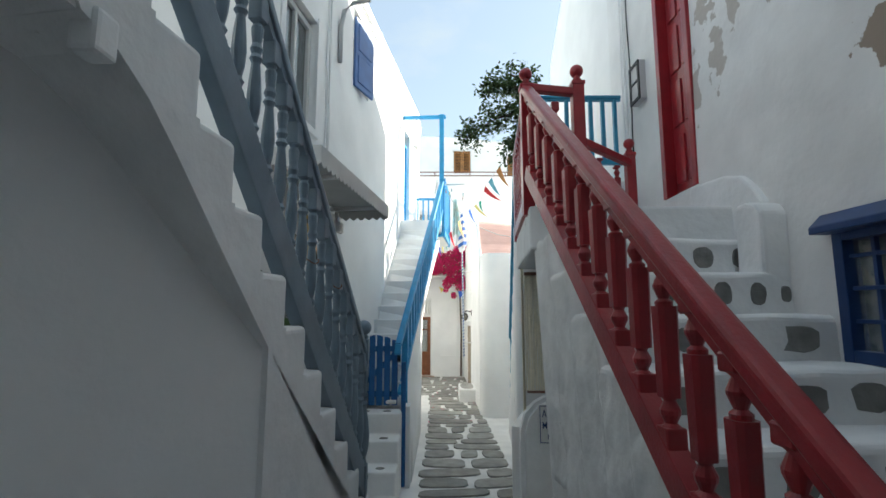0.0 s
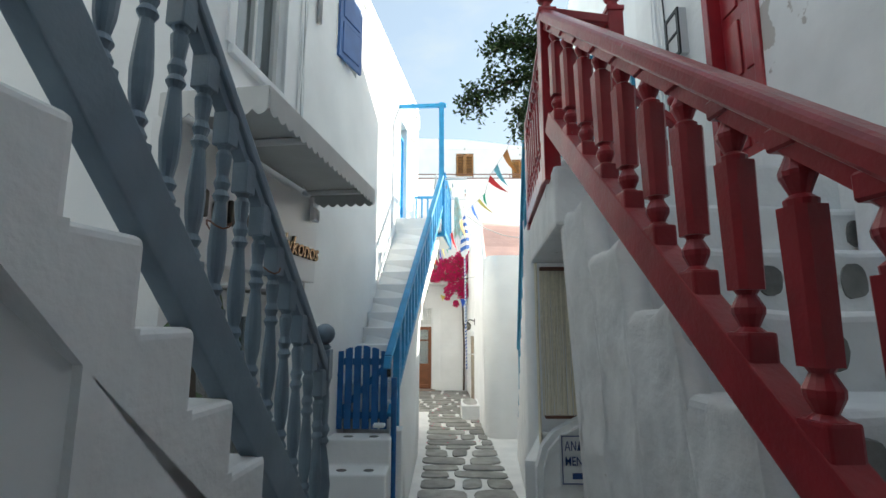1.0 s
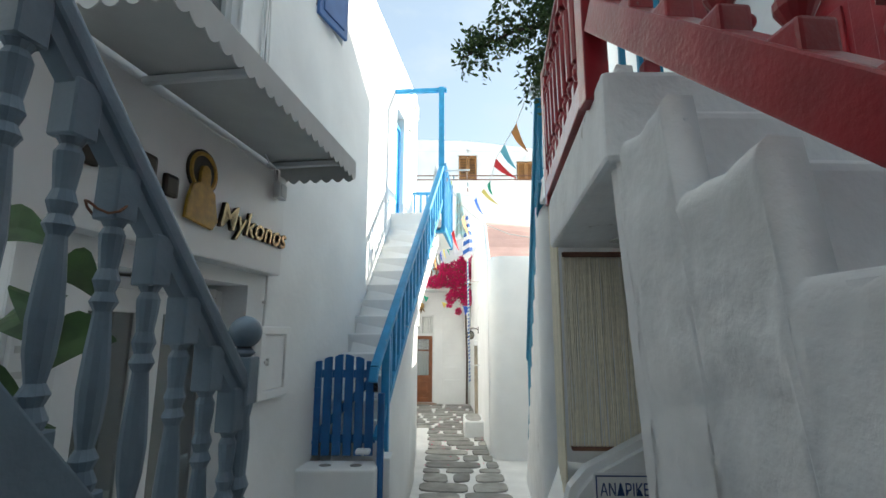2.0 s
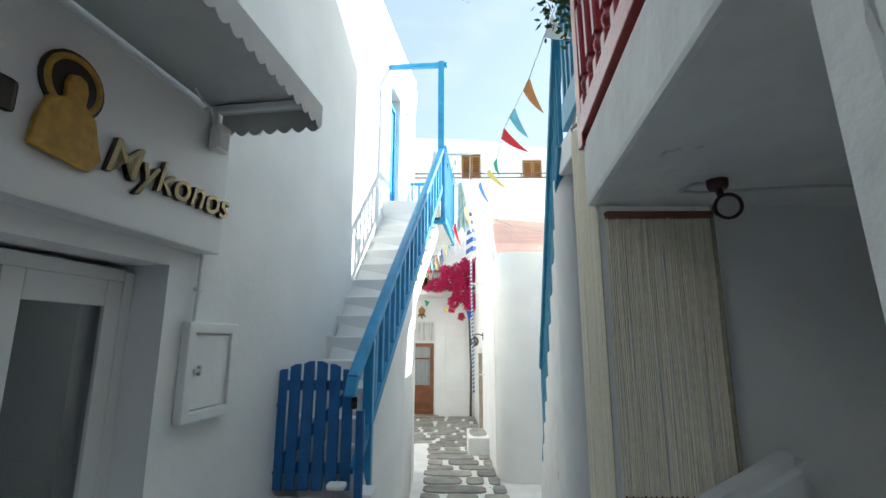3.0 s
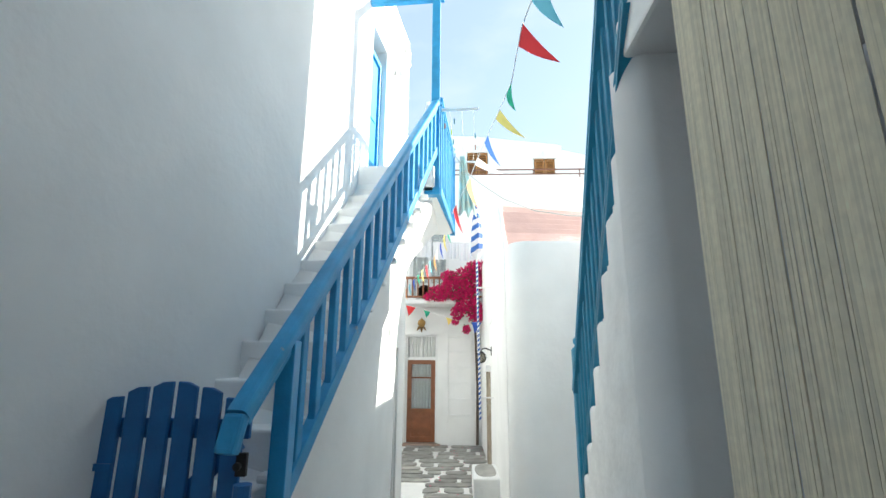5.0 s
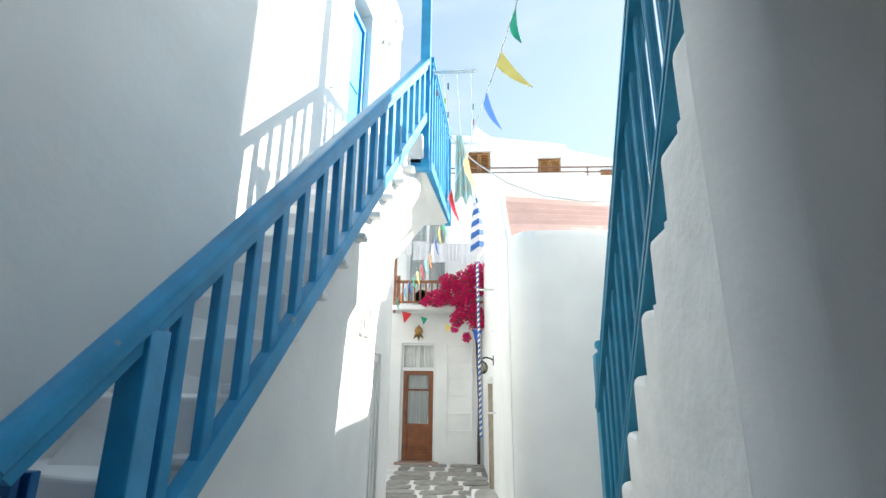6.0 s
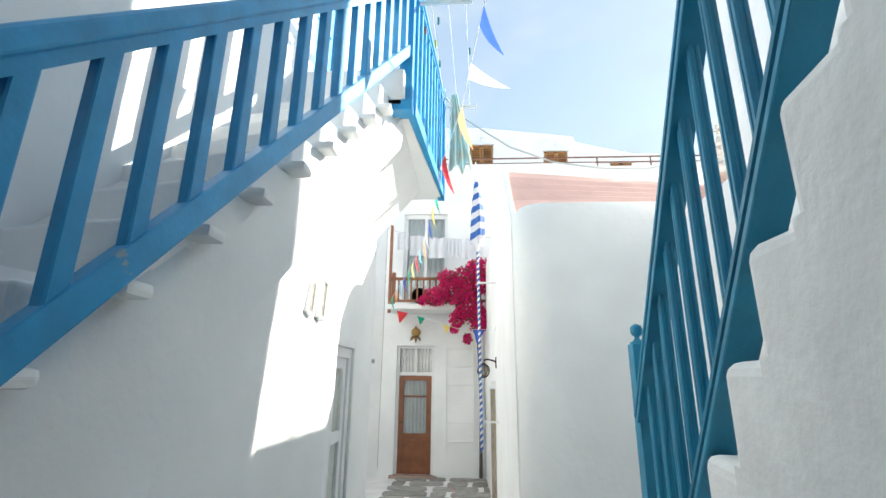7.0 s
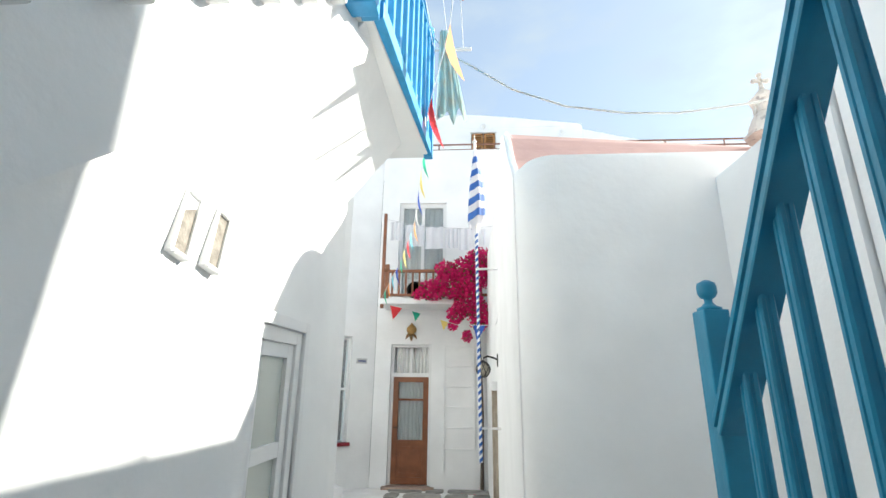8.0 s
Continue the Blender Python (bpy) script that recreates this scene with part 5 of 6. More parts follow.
aim = (Vector((0.55, 1.0, 1.9)) - Vector((1.08, 4.13, 2.36))).to_track_quat("Z", "Y").to_matrix().to_4x4()
seat(part("head", lathe([(0.02, -0.07), (0.035, -0.06), (0.045, 0.0), (0.06, 0.03), (0.062, 0.05), (0.052, 0.05), (0.048, 0.04)], 20, Matrix.Translation((1.08, 4.13, 2.37)) @ aim @ Matrix.Diagonal((0.74, 0.74, 0.74, 1))), M_lampred, smooth=True), spot)
seat(part("lens", lathe([(0.05, 0.038), (0.046, 0.044), (0.02, 0.046)], 20, Matrix.Translation((1.08, 4.13, 2.37)) @ aim @ Matrix.Diagonal((0.74, 0.74, 0.74, 1))), M_awn, None, "frosted lens"), spot)
seat(part("cable", tube([(1.10, 4.19, 2.48), (1.03, 4.22, 2.485), (1.02, 4.30, 2.485), (1.1, 4.32, 2.486), (1.5, 4.25, 2.486), (1.95, 4.24, 2.486)], 0.006, 6), M_awn), spot)

pl = prism([(0.70, 0.0), (1.40, 0.0), (1.40, 1.54), (1.22, 1.44), (1.02, 1.34), (0.84, 1.25), (0.75, 1.15), (0.705, 1.0)], 0.16, Matrix.Translation((0, 4.33, 0)) @ TO_XZ)
bmesh.ops.bevel(pl, geom=[e for e in pl.edges if e.calc_face_angle(0) > 0.9], offset=0.04, segments=4, affect="EDGES")
structure("wall_shop_front", pl, M_stairw, "rounded low white wall under the cord curtain")
nsign = thing("shop_notice", "white enamel plate with blue painted words", "sign", (1.06, 4.32, 0.93))
seat(part("plate", box(0.86, 1.26, 4.31, 4.325, 0.90, 1.245, 0.003), M_white), nsign)
M_ink = mat("blue_ink", (0.02, 0.06, 0.20), 0.5)
seat(part("border", join(box(0.87, 1.25, 4.307, 4.311, 1.228, 1.234), box(0.87, 1.25, 4.307, 4.311, 0.911, 0.917), box(0.87, 0.876, 4.307, 4.311, 0.917, 1.228), box(1.244, 1.25, 4.307, 4.311, 0.917, 1.228)), M_ink), nsign)
for txt, z, sz in (("\u0391\u039d\u0394\u03a1\u0399\u039a\u0395\u03a3", 1.135, 0.085), ("MEN'S H", 1.035, 0.085)):
    m = Matrix.Translation((0.89, 4.308, z)) @ pose(0, 0, 0, 90, 0, 0) @ Matrix.Diagonal((0.72, 1, 1, 1))
    seat(part("lettering", lettering(txt, sz, m, 0.001), M_ink), nsign)
seat(part("number_bar", box(0.94, 1.12, 4.307, 4.311, 0.945, 0.985), M_ink), nsign)
pan = thing("wall_hatch", "flat white painted hatch panel in the stair wall", "hatch", (0.84, 2.2, 0.6))
seat(part("panel", box(0.775, 0.80, 2.35, 2.75, 0.5, 1.3, 0.01), M_plaster), pan)

# overhanging branch of a tree on the upper deck
tree = thing("tree", "small dark-leaved tree growing over the deck railing", "tree", (1.20, 5.05, 3.42))
random.seed(11)
limbs = [[(1.2, 5.05, 3.42), (1.15, 5.0, 3.8), (1.05, 4.95, 4.2), (0.98, 4.9, 4.5)],
         [(1.05, 4.95, 4.2), (0.85, 4.85, 4.25), (0.6, 4.75, 4.15), (0.38, 4.65, 3.98), (0.2, 4.6, 3.83)],
         [(1.0, 4.9, 4.4), (0.8, 4.75, 4.5), (0.58, 4.6, 4.45), (0.40, 4.5, 4.25)],
         [(1.0, 4.9, 4.3), (0.88, 4.8, 4.1), (0.78, 4.75, 3.85), (0.74, 4.7, 3.68)],
         [(0.98, 4.9, 4.5), (0.86, 4.8, 4.62), (0.7, 4.7, 4.62)]]
seat(part("trunk", tube(limbs[0], [0.045, 0.04, 0.035, 0.028], 8), M_bark), tree)
for lb_ in limbs[1:]:
    seat(part("branch", tube(lb_, [0.02 * (1 - 0.75 * i / (len(lb_) - 1)) for i in range(len(lb_))], 6), M_bark), tree)
bm = bmesh.new()
for lb_ in limbs[1:]:
    for a, b in zip(lb_, lb_[1:]):
        a, b = Vector(a), Vector(b)
        for t in range(26):
            c = a.lerp(b, random.random())
            c += Vector((random.gauss(0, 0.06), random.gauss(0, 0.09), random.gauss(0, 0.05)))
            for q in range(14):
                p = c + Vector((random.gauss(0, 0.035), random.gauss(0, 0.04), random.gauss(0, 0.035)))
                u = Vector((random.uniform(-1, 1), random.uniform(-1, 1), random.uniform(-0.7, 0.7))).normalized()
                w = u.cross(Vector((random.uniform(-1, 1), random.uniform(-1, 1), random.uniform(-1, 1)))).normalized()
                L, W = random.uniform(0.018, 0.032), random.uniform(0.009, 0.015)
                bm.faces.new([bm.verts.new(p - u * L), bm.verts.new(p + w * W), bm.verts.new(p + u * L), bm.verts.new(p - w * W)])
seat(tagged(part("crown", bm, M_leaf2), kind="stuff"), tree)


# ---- the lower west wall ----
for k, y in enumerate((7.945, 8.11)):
    v = thing("wall_vent", "small weathered clay vent slot in the white wall", "vent", (-0.32, y, 2.14))
    m = Matrix.Translation((-0.32, y, 2.14)) @ pose(0, 0, 0, -8, 0, 0)
    seat(part("rim", join(box(-0.03, 0.005, -0.045, -0.03, -0.10, 0.10, 0.004, 1, m), box(-0.03, 0.005, 0.03, 0.045, -0.10, 0.10, 0.004, 1, m), box(-0.03, 0.005, -0.03, 0.03, 0.085, 0.10, 0.004, 1, m), box(-0.03, 0.005, -0.03, 0.03, -0.10, -0.085, 0.004, 1, m)), M_stairw), v)
    seat(part("clay_back", box(-0.03, -0.006, -0.03, 0.03, -0.085, 0.085, 0, 1, m), mat("pale_clay", (0.30, 0.27, 0.23), 0.9, vary=0.3, scale=30, bump=0.5), None), v)

gd = thing("door_3", "narrow white glazed door in the corner wall", "door", (-0.5, 8.93, -0.1), kind="structure")
for b in ((8.75, 8.8, -0.1, 1.97), (9.22, 9.29, -0.1, 1.97), (8.8, 9.22, 1.90, 1.97)):
    seat(part("frame", box(-0.56, -0.462, *b, 0.005), M_white), gd)
for b in ((8.8, 8.85, -0.1, 1.90), (9.15, 9.22, -0.1, 1.90), (8.85, 9.15, 1.83, 1.90), (8.85, 9.15, 1.36, 1.43), (8.85, 9.15, -0.1, 0.15)):
    seat(part("sash", box(-0.54, -0.478, *b, 0.005), M_white), gd)
M_frost = mat("frosted_glass", (0.55, 0.58, 0.53), 0.25, vary=0.05, scale=3, spec=0.5)
for z0, z1 in ((0.15, 1.36), (1.43, 1.83)):
    seat(part("pane", box(-0.512, -0.500, 8.845, 9.155, z0 - 0.005, z1 + 0.005), M_frost, None, "pale grey-green frosted glass"), gd)
for b in ((8.69, 8.75, -0.15, 2.03), (9.29, 9.35, -0.15, 2.03), (8.75, 9.29, 1.97, 2.03)):
    seat(part("architrave", box(-0.50, -0.44, *b, 0.008), M_white), gd)

# ---- the end house ----
fd = thing("door_4", "brown wooden door with curtained glass and a white transom", "door", (-0.8, FAR, -0.2), kind="structure")
DX0, DX1 = -1.22, -0.38
for b in ((DX0, DX0 + 0.06, -0.2, 2.47), (DX1 - 0.06, DX1, -0.2, 2.47), (DX0 + 0.06, DX1 - 0.06, 2.41, 2.47), (DX0 + 0.06, DX1 - 0.06, 1.82, 1.90)):
    seat(part("casing", box(b[0], b[1], FAR + 0.08, FAR + 0.16, b[2], b[3], 0.006), M_white), fd)
for b in ((DX0 + 0.06, DX0 + 0.17, -0.18, 1.82), (DX1 - 0.17, DX1 - 0.06, -0.18, 1.82), (DX0 + 0.17, DX1 - 0.17, 1.72, 1.82), (DX0 + 0.17, DX1 - 0.17, -0.18, -0.05), (DX0 + 0.17, DX1 - 0.17, 0.50, 0.62), (DX0 + 0.17, DX1 - 0.17, 1.36, 1.40)):
    seat(part("stile", box(b[0], b[1], FAR + 0.10, FAR + 0.15, b[2], b[3], 0.006), M_wood), fd)
seat(part("panel", box(DX0 + 0.15, DX1 - 0.15, FAR + 0.125, FAR + 0.14, -0.06, 0.52), M_wood), fd)
seat(part("raised_panel", box(DX0 + 0.22, DX1 - 0.22, FAR + 0.11, FAR + 0.13, 0.02, 0.44, 0.01), M_wood), fd)
seat(part("pane", box(DX0 + 0.16, DX1 - 0.16, FAR + 0.135, FAR + 0.138, 0.6, 1.74), M_glass), fd)
seat(part("transom_bar", box(-0.82, -0.78, FAR + 0.09, FAR + 0.15, 1.90, 2.41, 0.004), M_white), fd)
seat(part("handle", tube([(DX0 + 0.10, FAR + 0.10, 0.85), (DX0 + 0.10, FAR + 0.06, 0.85), (DX0 + 0.17, FAR + 0.055, 0.85)], 0.009, 8), M_iron), fd)


def folds(x0, x1, y, z0, z1, waves, amp=0.02, nx=40, nz=4, taper=0.0):
    bm = bmesh.new()
    g = []
    for j in range(nz + 1):
        f = j / nz
        row = []
        for i in range(nx + 1):
            u = i / nx
            c = (x0 + x1) / 2
            x = c + (x0 + (x1 - x0) * u - c) * (1 - taper * math.sin(math.pi * f))
            row.append(bm.verts.new((x, y + amp * math.sin(u * waves * math.tau + 0.6 * math.sin(3 * f)), z1 + (z0 - z1) * f)))
        g.append(row)
    for a, b in zip(g, g[1:]):
        for i in range(nx):
            bm.faces.new((a[i], a[i + 1], b[i + 1], b[i]))
    return bm


seat(part("curtain", folds(DX0 + 0.14, DX1 - 0.14, FAR + 0.20, 0.55, 1.8, 7), M_curt, smooth=True), fd)
for x0, x1 in ((DX0 + 0.06, -0.81), (-0.79, DX1 - 0.06)):
    seat(part("curtain", folds(x0, x1, FAR + 0.20, 1.85, 2.45, 5), M_curt, smooth=True), fd)
seat(part("threshold", box(DX0 - 0.08, DX1 + 0.08, FAR - 0.12, FAR + 0.1, -0.26, -0.19, 0.01), mat("terracotta_sill", (0.42, 0.30, 0.24), 0.8, vary=0.2, scale=20), None, "brick threshold"), fd)
# flat sheet, painted dark in place of shaded rooms behind the openings
structure("backing_north", box(-3, 3, FAR + 0.9, FAR + 1.0, -0.3, 6.6), M_dark, "near-black sheet painted as room shade behind the end house openings", "wall")

orn = thing("hanging_ornament", "ochre gourd ornament hanging over the door", "ornament", (-0.80, FAR - 0.05, 2.6))
seat(part("gourd", lathe([(0.01, 0.02)] + [(0.10 * math.sin(math.pi * i / 9) + 0.004, 0.10 - 0.10 * math.cos(math.pi * i / 9)) for i in range(1, 9)] + [(0.02, 0.22), (0.01, 0.24)], 14, Matrix.Translation((-0.80, FAR - 0.06, 2.66))), mat("ochre_gourd", (0.42, 0.24, 0.07), 0.6), smooth=True), orn)
for k in range(4):
    a = k * 1.6
    seat(part("leaf", leaf_blade((-0.80, FAR - 0.07, 2.68), (-0.80 + 0.12 * math.cos(a), FAR - 0.1, 2.56 - 0.04 * (k % 2)), 0.07, 0.02), mat("dry_leaf", (0.25, 0.14, 0.05), 0.8)), orn)
pnl = thing("wall_relief", "thin white raised plaster strips like a blind window", "relief", (0.18, FAR - 0.01, 0.5))
for x in (-0.13, 0.475):
    seat(part("upright", box(x, x + 0.03, FAR - 0.025, FAR + 0.01, 0.1 if x < 0 else 0.5, 2.45, 0.006), M_plaster), pnl)
for k in range(6):
    z = 2.42 - 0.385 * k
    seat(part("strip", box(-0.10, 0.475, FAR - 0.022, FAR + 0.01, z - 0.025, z, 0.006), M_plaster), pnl)

BY = 15.62
structure("balcony_slab", box(-1.36, 0.95, BY - 0.02, FAR + 0.02, 3.18, 3.29, 0.015), M_plaster, "thin white balcony slab", "balcony")
balc = thing("balcony_railing", "weathered brown wooden balcony railing", "railing", (-1.3, BY, 3.29))
seat(part("tall_post", box(-1.34, -1.28, BY, BY + 0.06, 3.10, 5.06, 0.006), M_wood), balc)
seat(part("post", box(-1.27, -1.19, BY, BY + 0.07, 3.20, 3.98, 0.006), M_wood), balc)
seat(part("top_rail", beam((-1.3, BY + 0.03, 3.84), (0.9, BY + 0.03, 3.84), 0.06, 0.06, 0.006), M_wood), balc)
seat(part("low_rail", beam((-1.3, BY + 0.03, 3.36), (0.9, BY + 0.03, 3.36), 0.05, 0.05, 0.006), M_wood), balc)
b0 = None
for k in range(15):
    if b0 is None:
        b0 = part("baluster", box(-0.018, 0.018, -0.018, 0.018, 0, 0.46, 0.003, 1), M_wood)
        o = b0
    else:
        o = new("baluster", b0.data)
    o.location = (-1.12 + 0.135 * k, BY + 0.03, 3.37)
    seat(o, balc)
bdoor = thing("door_5", "white balcony door with pale curtains", "door", (-0.6, FAR, 3.45), kind="structure")
for b in ((-1.15, -1.07, 3.45, 5.6), (-0.18, -0.10, 3.45, 5.6), (-1.07, -0.18, 5.5, 5.6), (-0.66, -0.59, 3.45, 5.5)):
    seat(part("frame", box(b[0], b[1], FAR + 0.08, FAR + 0.14, b[2], b[3], 0.006), M_white), bdoor)
seat(part("pane", box(-1.08, -0.17, FAR + 0.11, FAR + 0.115, 3.45, 5.5), M_glass), bdoor)
seat(part("curtain", folds(-1.1, -0.15, FAR + 0.2, 3.45, 5.55, 8, 0.03), M_curt, smooth=True), bdoor)
ac = thing("air_conditioner", "grey outdoor air conditioner unit on the balcony", "air conditioner", (-0.62, 16.2, 3.29))
seat(part("case", box(-0.95, -0.35, 16.12, 16.34, 3.33, 3.78, 0.02), M_awn), ac)
seat(part("fan_grille", join(*[lathe([(r, 0), (r + 0.012, 0), (r + 0.012, 0.01), (r, 0.01)], 24, pose(-0.72, 16.12, 3.55, 90)) for r in (0.02, 0.06, 0.10, 0.14, 0.17)]), M_iron), ac)
seat(part("foot", box(-0.9, -0.4, 16.15, 16.3, 3.29, 3.335), M_iron), ac)

laundry_y = 15.75
for i, (x0, x1, zt, zb) in enumerate(((-1.22, -0.95, 4.92, 4.52), (-0.93, -0.52, 4.87, 4.40), (-0.50, -0.12, 4.80, 4.33), (-0.10, 0.18, 4.77, 4.36), (0.20, 0.50, 4.76, 4.30), (0.52, 0.74, 4.75, 4.42))):
    c = thing("hanging_cloth", "white laundry cloth pegged to a line over the balcony", "laundry", (x0, laundry_y, zb), group="laundry on the balcony line")
    seat(part("cloth", folds(x0, x1, laundry_y + 0.05 * (i % 2), zb, zt, 2 + i % 2, 0.025, 20, 6, 0.06), M_cloth, smooth=True), c)
ln = thing("clothes_line", "thin clothes line above the balcony", "line", (-1.3, laundry_y, 5.0))
seat(part("line", tube([(-1.31, laundry_y, 4.98), (-0.9, laundry_y, 4.88), (-0.4, laundry_y, 4.79), (0.3, laundry_y, 4.76), (0.9, laundry_y, 4.80)], 0.005, 5), M_grey_metal), ln)

# bougainvillea
M_bract = thin_cloth(mat("magenta_bract", (0.78, 0.014, 0.17), 0.6, vary=0.45, scale=18), 0.4)
boug = thing("bougainvillea", "magenta bougainvillea spilling over the balcony", "plant", (0.75, 16.3, -0.2))
seat(part("trunk", tube([(0.62, 16.33, -0.2), (0.64, 16.3, 1.2), (0.6, 16.25, 2.4), (0.55, 16.0, 3.4)], [0.035, 0.03, 0.028, 0.02], 8), M_bark), boug)
random.seed(21)
blobs = [(0.42, 15.5, 3.75, 0.42, 0.36), (0.62, 15.5, 4.0, 0.30, 0.26), (0.10, 15.48, 3.55, 0.38, 0.30), (-0.28, 15.46, 3.42, 0.28, 0.20), (0.40, 15.48, 3.2, 0.30, 0.28), (0.60, 15.5, 2.95, 0.2, 0.3), (-0.05, 15.5, 3.85, 0.22, 0.16), (0.15, 15.45, 2.95, 0.16, 0.18), (0.36, 15.45, 2.55, 0.09, 0.10), (0.1, 15.45, 2.75, 0.08, 0.08), (-0.55, 15.45, 3.35, 0.12, 0.10)]
bm, gm = bmesh.new(), bmesh.new()
for cx, cy, cz, rx, rz in blobs:
    for k in range(int(900 * rx * rz / 0.10) + 30):
        d = Vector((random.gauss(0, 1), random.gauss(0, 0.6), random.gauss(0, 1))).normalized() * random.random() ** 0.4
        c = Vector((cx + d.x * rx, cy + d.y * 0.22, cz + d.z * rz)) + Vector(noise.noise_vector(Vector((cx, cz, k * 0.05)))) * 0.05
        target = gm if random.random() < 0.09 else bm
        for q in range(3):
            u = Vector((random.uniform(-1, 1), random.uniform(-1, 0.5), random.uniform(-1, 1))).normalized()
            w = u.cross(Vector((random.uniform(-1, 1), -1, random.uniform(-1, 1)))).normalized()
            L, W = random.uniform(0.016, 0.03), random.uniform(0.012, 0.02)
            p = c + u * 0.012
            target.faces.new([target.verts.new(p - u * L * 0.6), target.verts.new(p + w * W), target.verts.new(p + u * L), target.verts.new(p - w * W)])
seat(tagged(part("blossom", bm, M_bract), kind="stuff"), boug)
seat(tagged(part("foliage", gm, M_leaf), kind="stuff"), boug)

# canted wall window with a red sill
cw_d = (Vector((-3.2, 15.3, 0)) - Vector((-1.56, FAR + 0.02, 0))).normalized()
cang = math.degrees(math.atan2(cw_d.y, cw_d.x))
cm = lambda u, o, z: Matrix.Translation(Vector((-1.56, FAR + 0.02, 0)) + cw_d * u + Vector((cw_d.y, -cw_d.x, 0)) * -o + Vector((0, 0, z))) @ pose(0, 0, 0, 0, 0, cang)
nwwin = thing("window_4", "small white window with a red sill and flowers", "window", tuple(cm(0.75, 0, 0.6).translation), kind="structure")
for b in ((-0.25, -0.20, 0, 2.0), (0.20, 0.25, 0, 2.0), (-0.20, 0.20, 1.95, 2.0), (-0.20, 0.20, 0.95, 1.0)):
    seat(part("frame", box(b[0], b[1], -0.12, -0.06, b[2], b[3], 0.004, 1, cm(0.75, 0, 0.6)), M_white), nwwin)
seat(part("pane", box(-0.2, 0.2, -0.10, -0.09, 0, 2.0, 0, 1, cm(0.75, 0, 0.6)), M_glass), nwwin)
seat(part("sill", box(-0.30, 0.30, -0.1, 0.08, -0.06, 0.0, 0.008, 2, cm(0.75, 0, 0.6)), mat("red_sill_paint", (0.30, 0.02, 0.03), 0.5)), nwwin)
plq = thing("street_plaque", "small grey plaque with unreadable writing", "sign", tuple(cm(0.28, 0, 2.1).translation))
seat(part("plate", box(-0.11, 0.11, 0.0, 0.015, -0.05, 0.05, 0.002, 1, cm(0.28, 0, 2.12)), M_grey_metal), plq)
seat(part("text_bar", box(-0.08, 0.08, 0.014, 0.018, -0.012, 0.012, 0, 1, cm(0.28, 0, 2.12)), M_ink), plq)
tagged(part("step", flight((-1.75, 14.9, 0.28), (0.7, -0.714), (-0.714, -0.7), 1.0, 0.17, 0.2, 0, 2, bevel=0.02), M_plaster), "small rounded white steps in the side court", "steps")

# ---- terrace house ----
def louvre(name, x0, x1, y, z0, z1, parent):
    mid = (x0 + x1) / 2
    for a, b in ((x0, mid - 0.01), (mid + 0.01, x1)):
        leafp = seat(part("shutter_leaf", join(box(a, a + 0.05, y, y + 0.04, z0, z1, 0.004, 1), box(b - 0.05, b, y, y + 0.04, z0, z1, 0.004, 1), box(a, b, y, y + 0.04, z0, z0 + 0.06, 0.004, 1), box(a, b, y, y + 0.04, z1 - 0.06, z1, 0.004, 1)), M_shutter), parent)
        n = 12
        for k in range(n):
            z = z0 + 0.07 + (z1 - z0 - 0.14) * k / n
            s_ = beam((a + 0.04, y + 0.02, z + 0.03), (b - 0.04, y + 0.02, z + 0.03), 0.035, 0.012, 0, up=(0, 0.6, 1))
            o = part("slat", s_, M_shutter)
            seat(o, parent)


for i, (x0, x1, y, z0, z1) in enumerate(((0.45, 1.16, 18.82, 7.76, 8.70), (2.70, 3.41, 18.82, 7.66, 8.45), (4.66, 5.31, 18.87, 7.45, 8.06))):
    w_ = thing("window_%d" % (5 + i), "brown louvred wooden shutters closed on a white wall", "window", (x0, y, z0), kind="structure")
    louvre("s", x0 + 0.02, x1 - 0.02, y - 0.06, z0 + 0.01, z1 - 0.01, w_)
    seat(part("hood", box(x0 - 0.03, x1 + 0.03, y - 0.12, y + 0.02, z1 + 0.0, z1 + 0.04, 0.005), M_plaster), w_)
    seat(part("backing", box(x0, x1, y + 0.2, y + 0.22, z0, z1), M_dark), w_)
for x, zl in ((0.82, 8.82), (3.05, 8.58)):
    gl = thing("wall_lamp", "small white globe lamp on the terrace wall", "lamp", (x, 18.7, zl), group="terrace globe lamps")
    seat(part("globe", lathe([(max(0.003, 0.07 * math.sin(math.pi * i / 8)), 0.07 - 0.07 * math.cos(math.pi * i / 8)) for i in range(9)], 14, Matrix.Translation((x, 18.68, zl))), M_white, smooth=True), gl)
    seat(part("bracket", box(x - 0.02, x + 0.02, 18.72, 18.81, zl + 0.03, zl + 0.07), M_white), gl)
M_railbrown = mat("red_brown_iron", (0.20, 0.09, 0.06), 0.6)
tr = thing("terrace_railing", "thin red-brown iron railing along the roof terrace", "railing", (0, FAR + 0.15, 6.9))
for z in (7.12, 6.98):
    seat(part("rail", tube([(-3.1, 15.5, z), (-1.6, FAR + 0.15, z), (3.0, FAR + 0.15, z), (9, FAR + 0.15, z)], 0.02, 6), M_railbrown), tr)
for k in range(9):
    x = -1.6 + 1.3 * k
    seat(part("post", tube([(x, FAR + 0.15, 6.85), (x, FAR + 0.15, 7.12)], 0.018, 6), M_railbrown), tr)

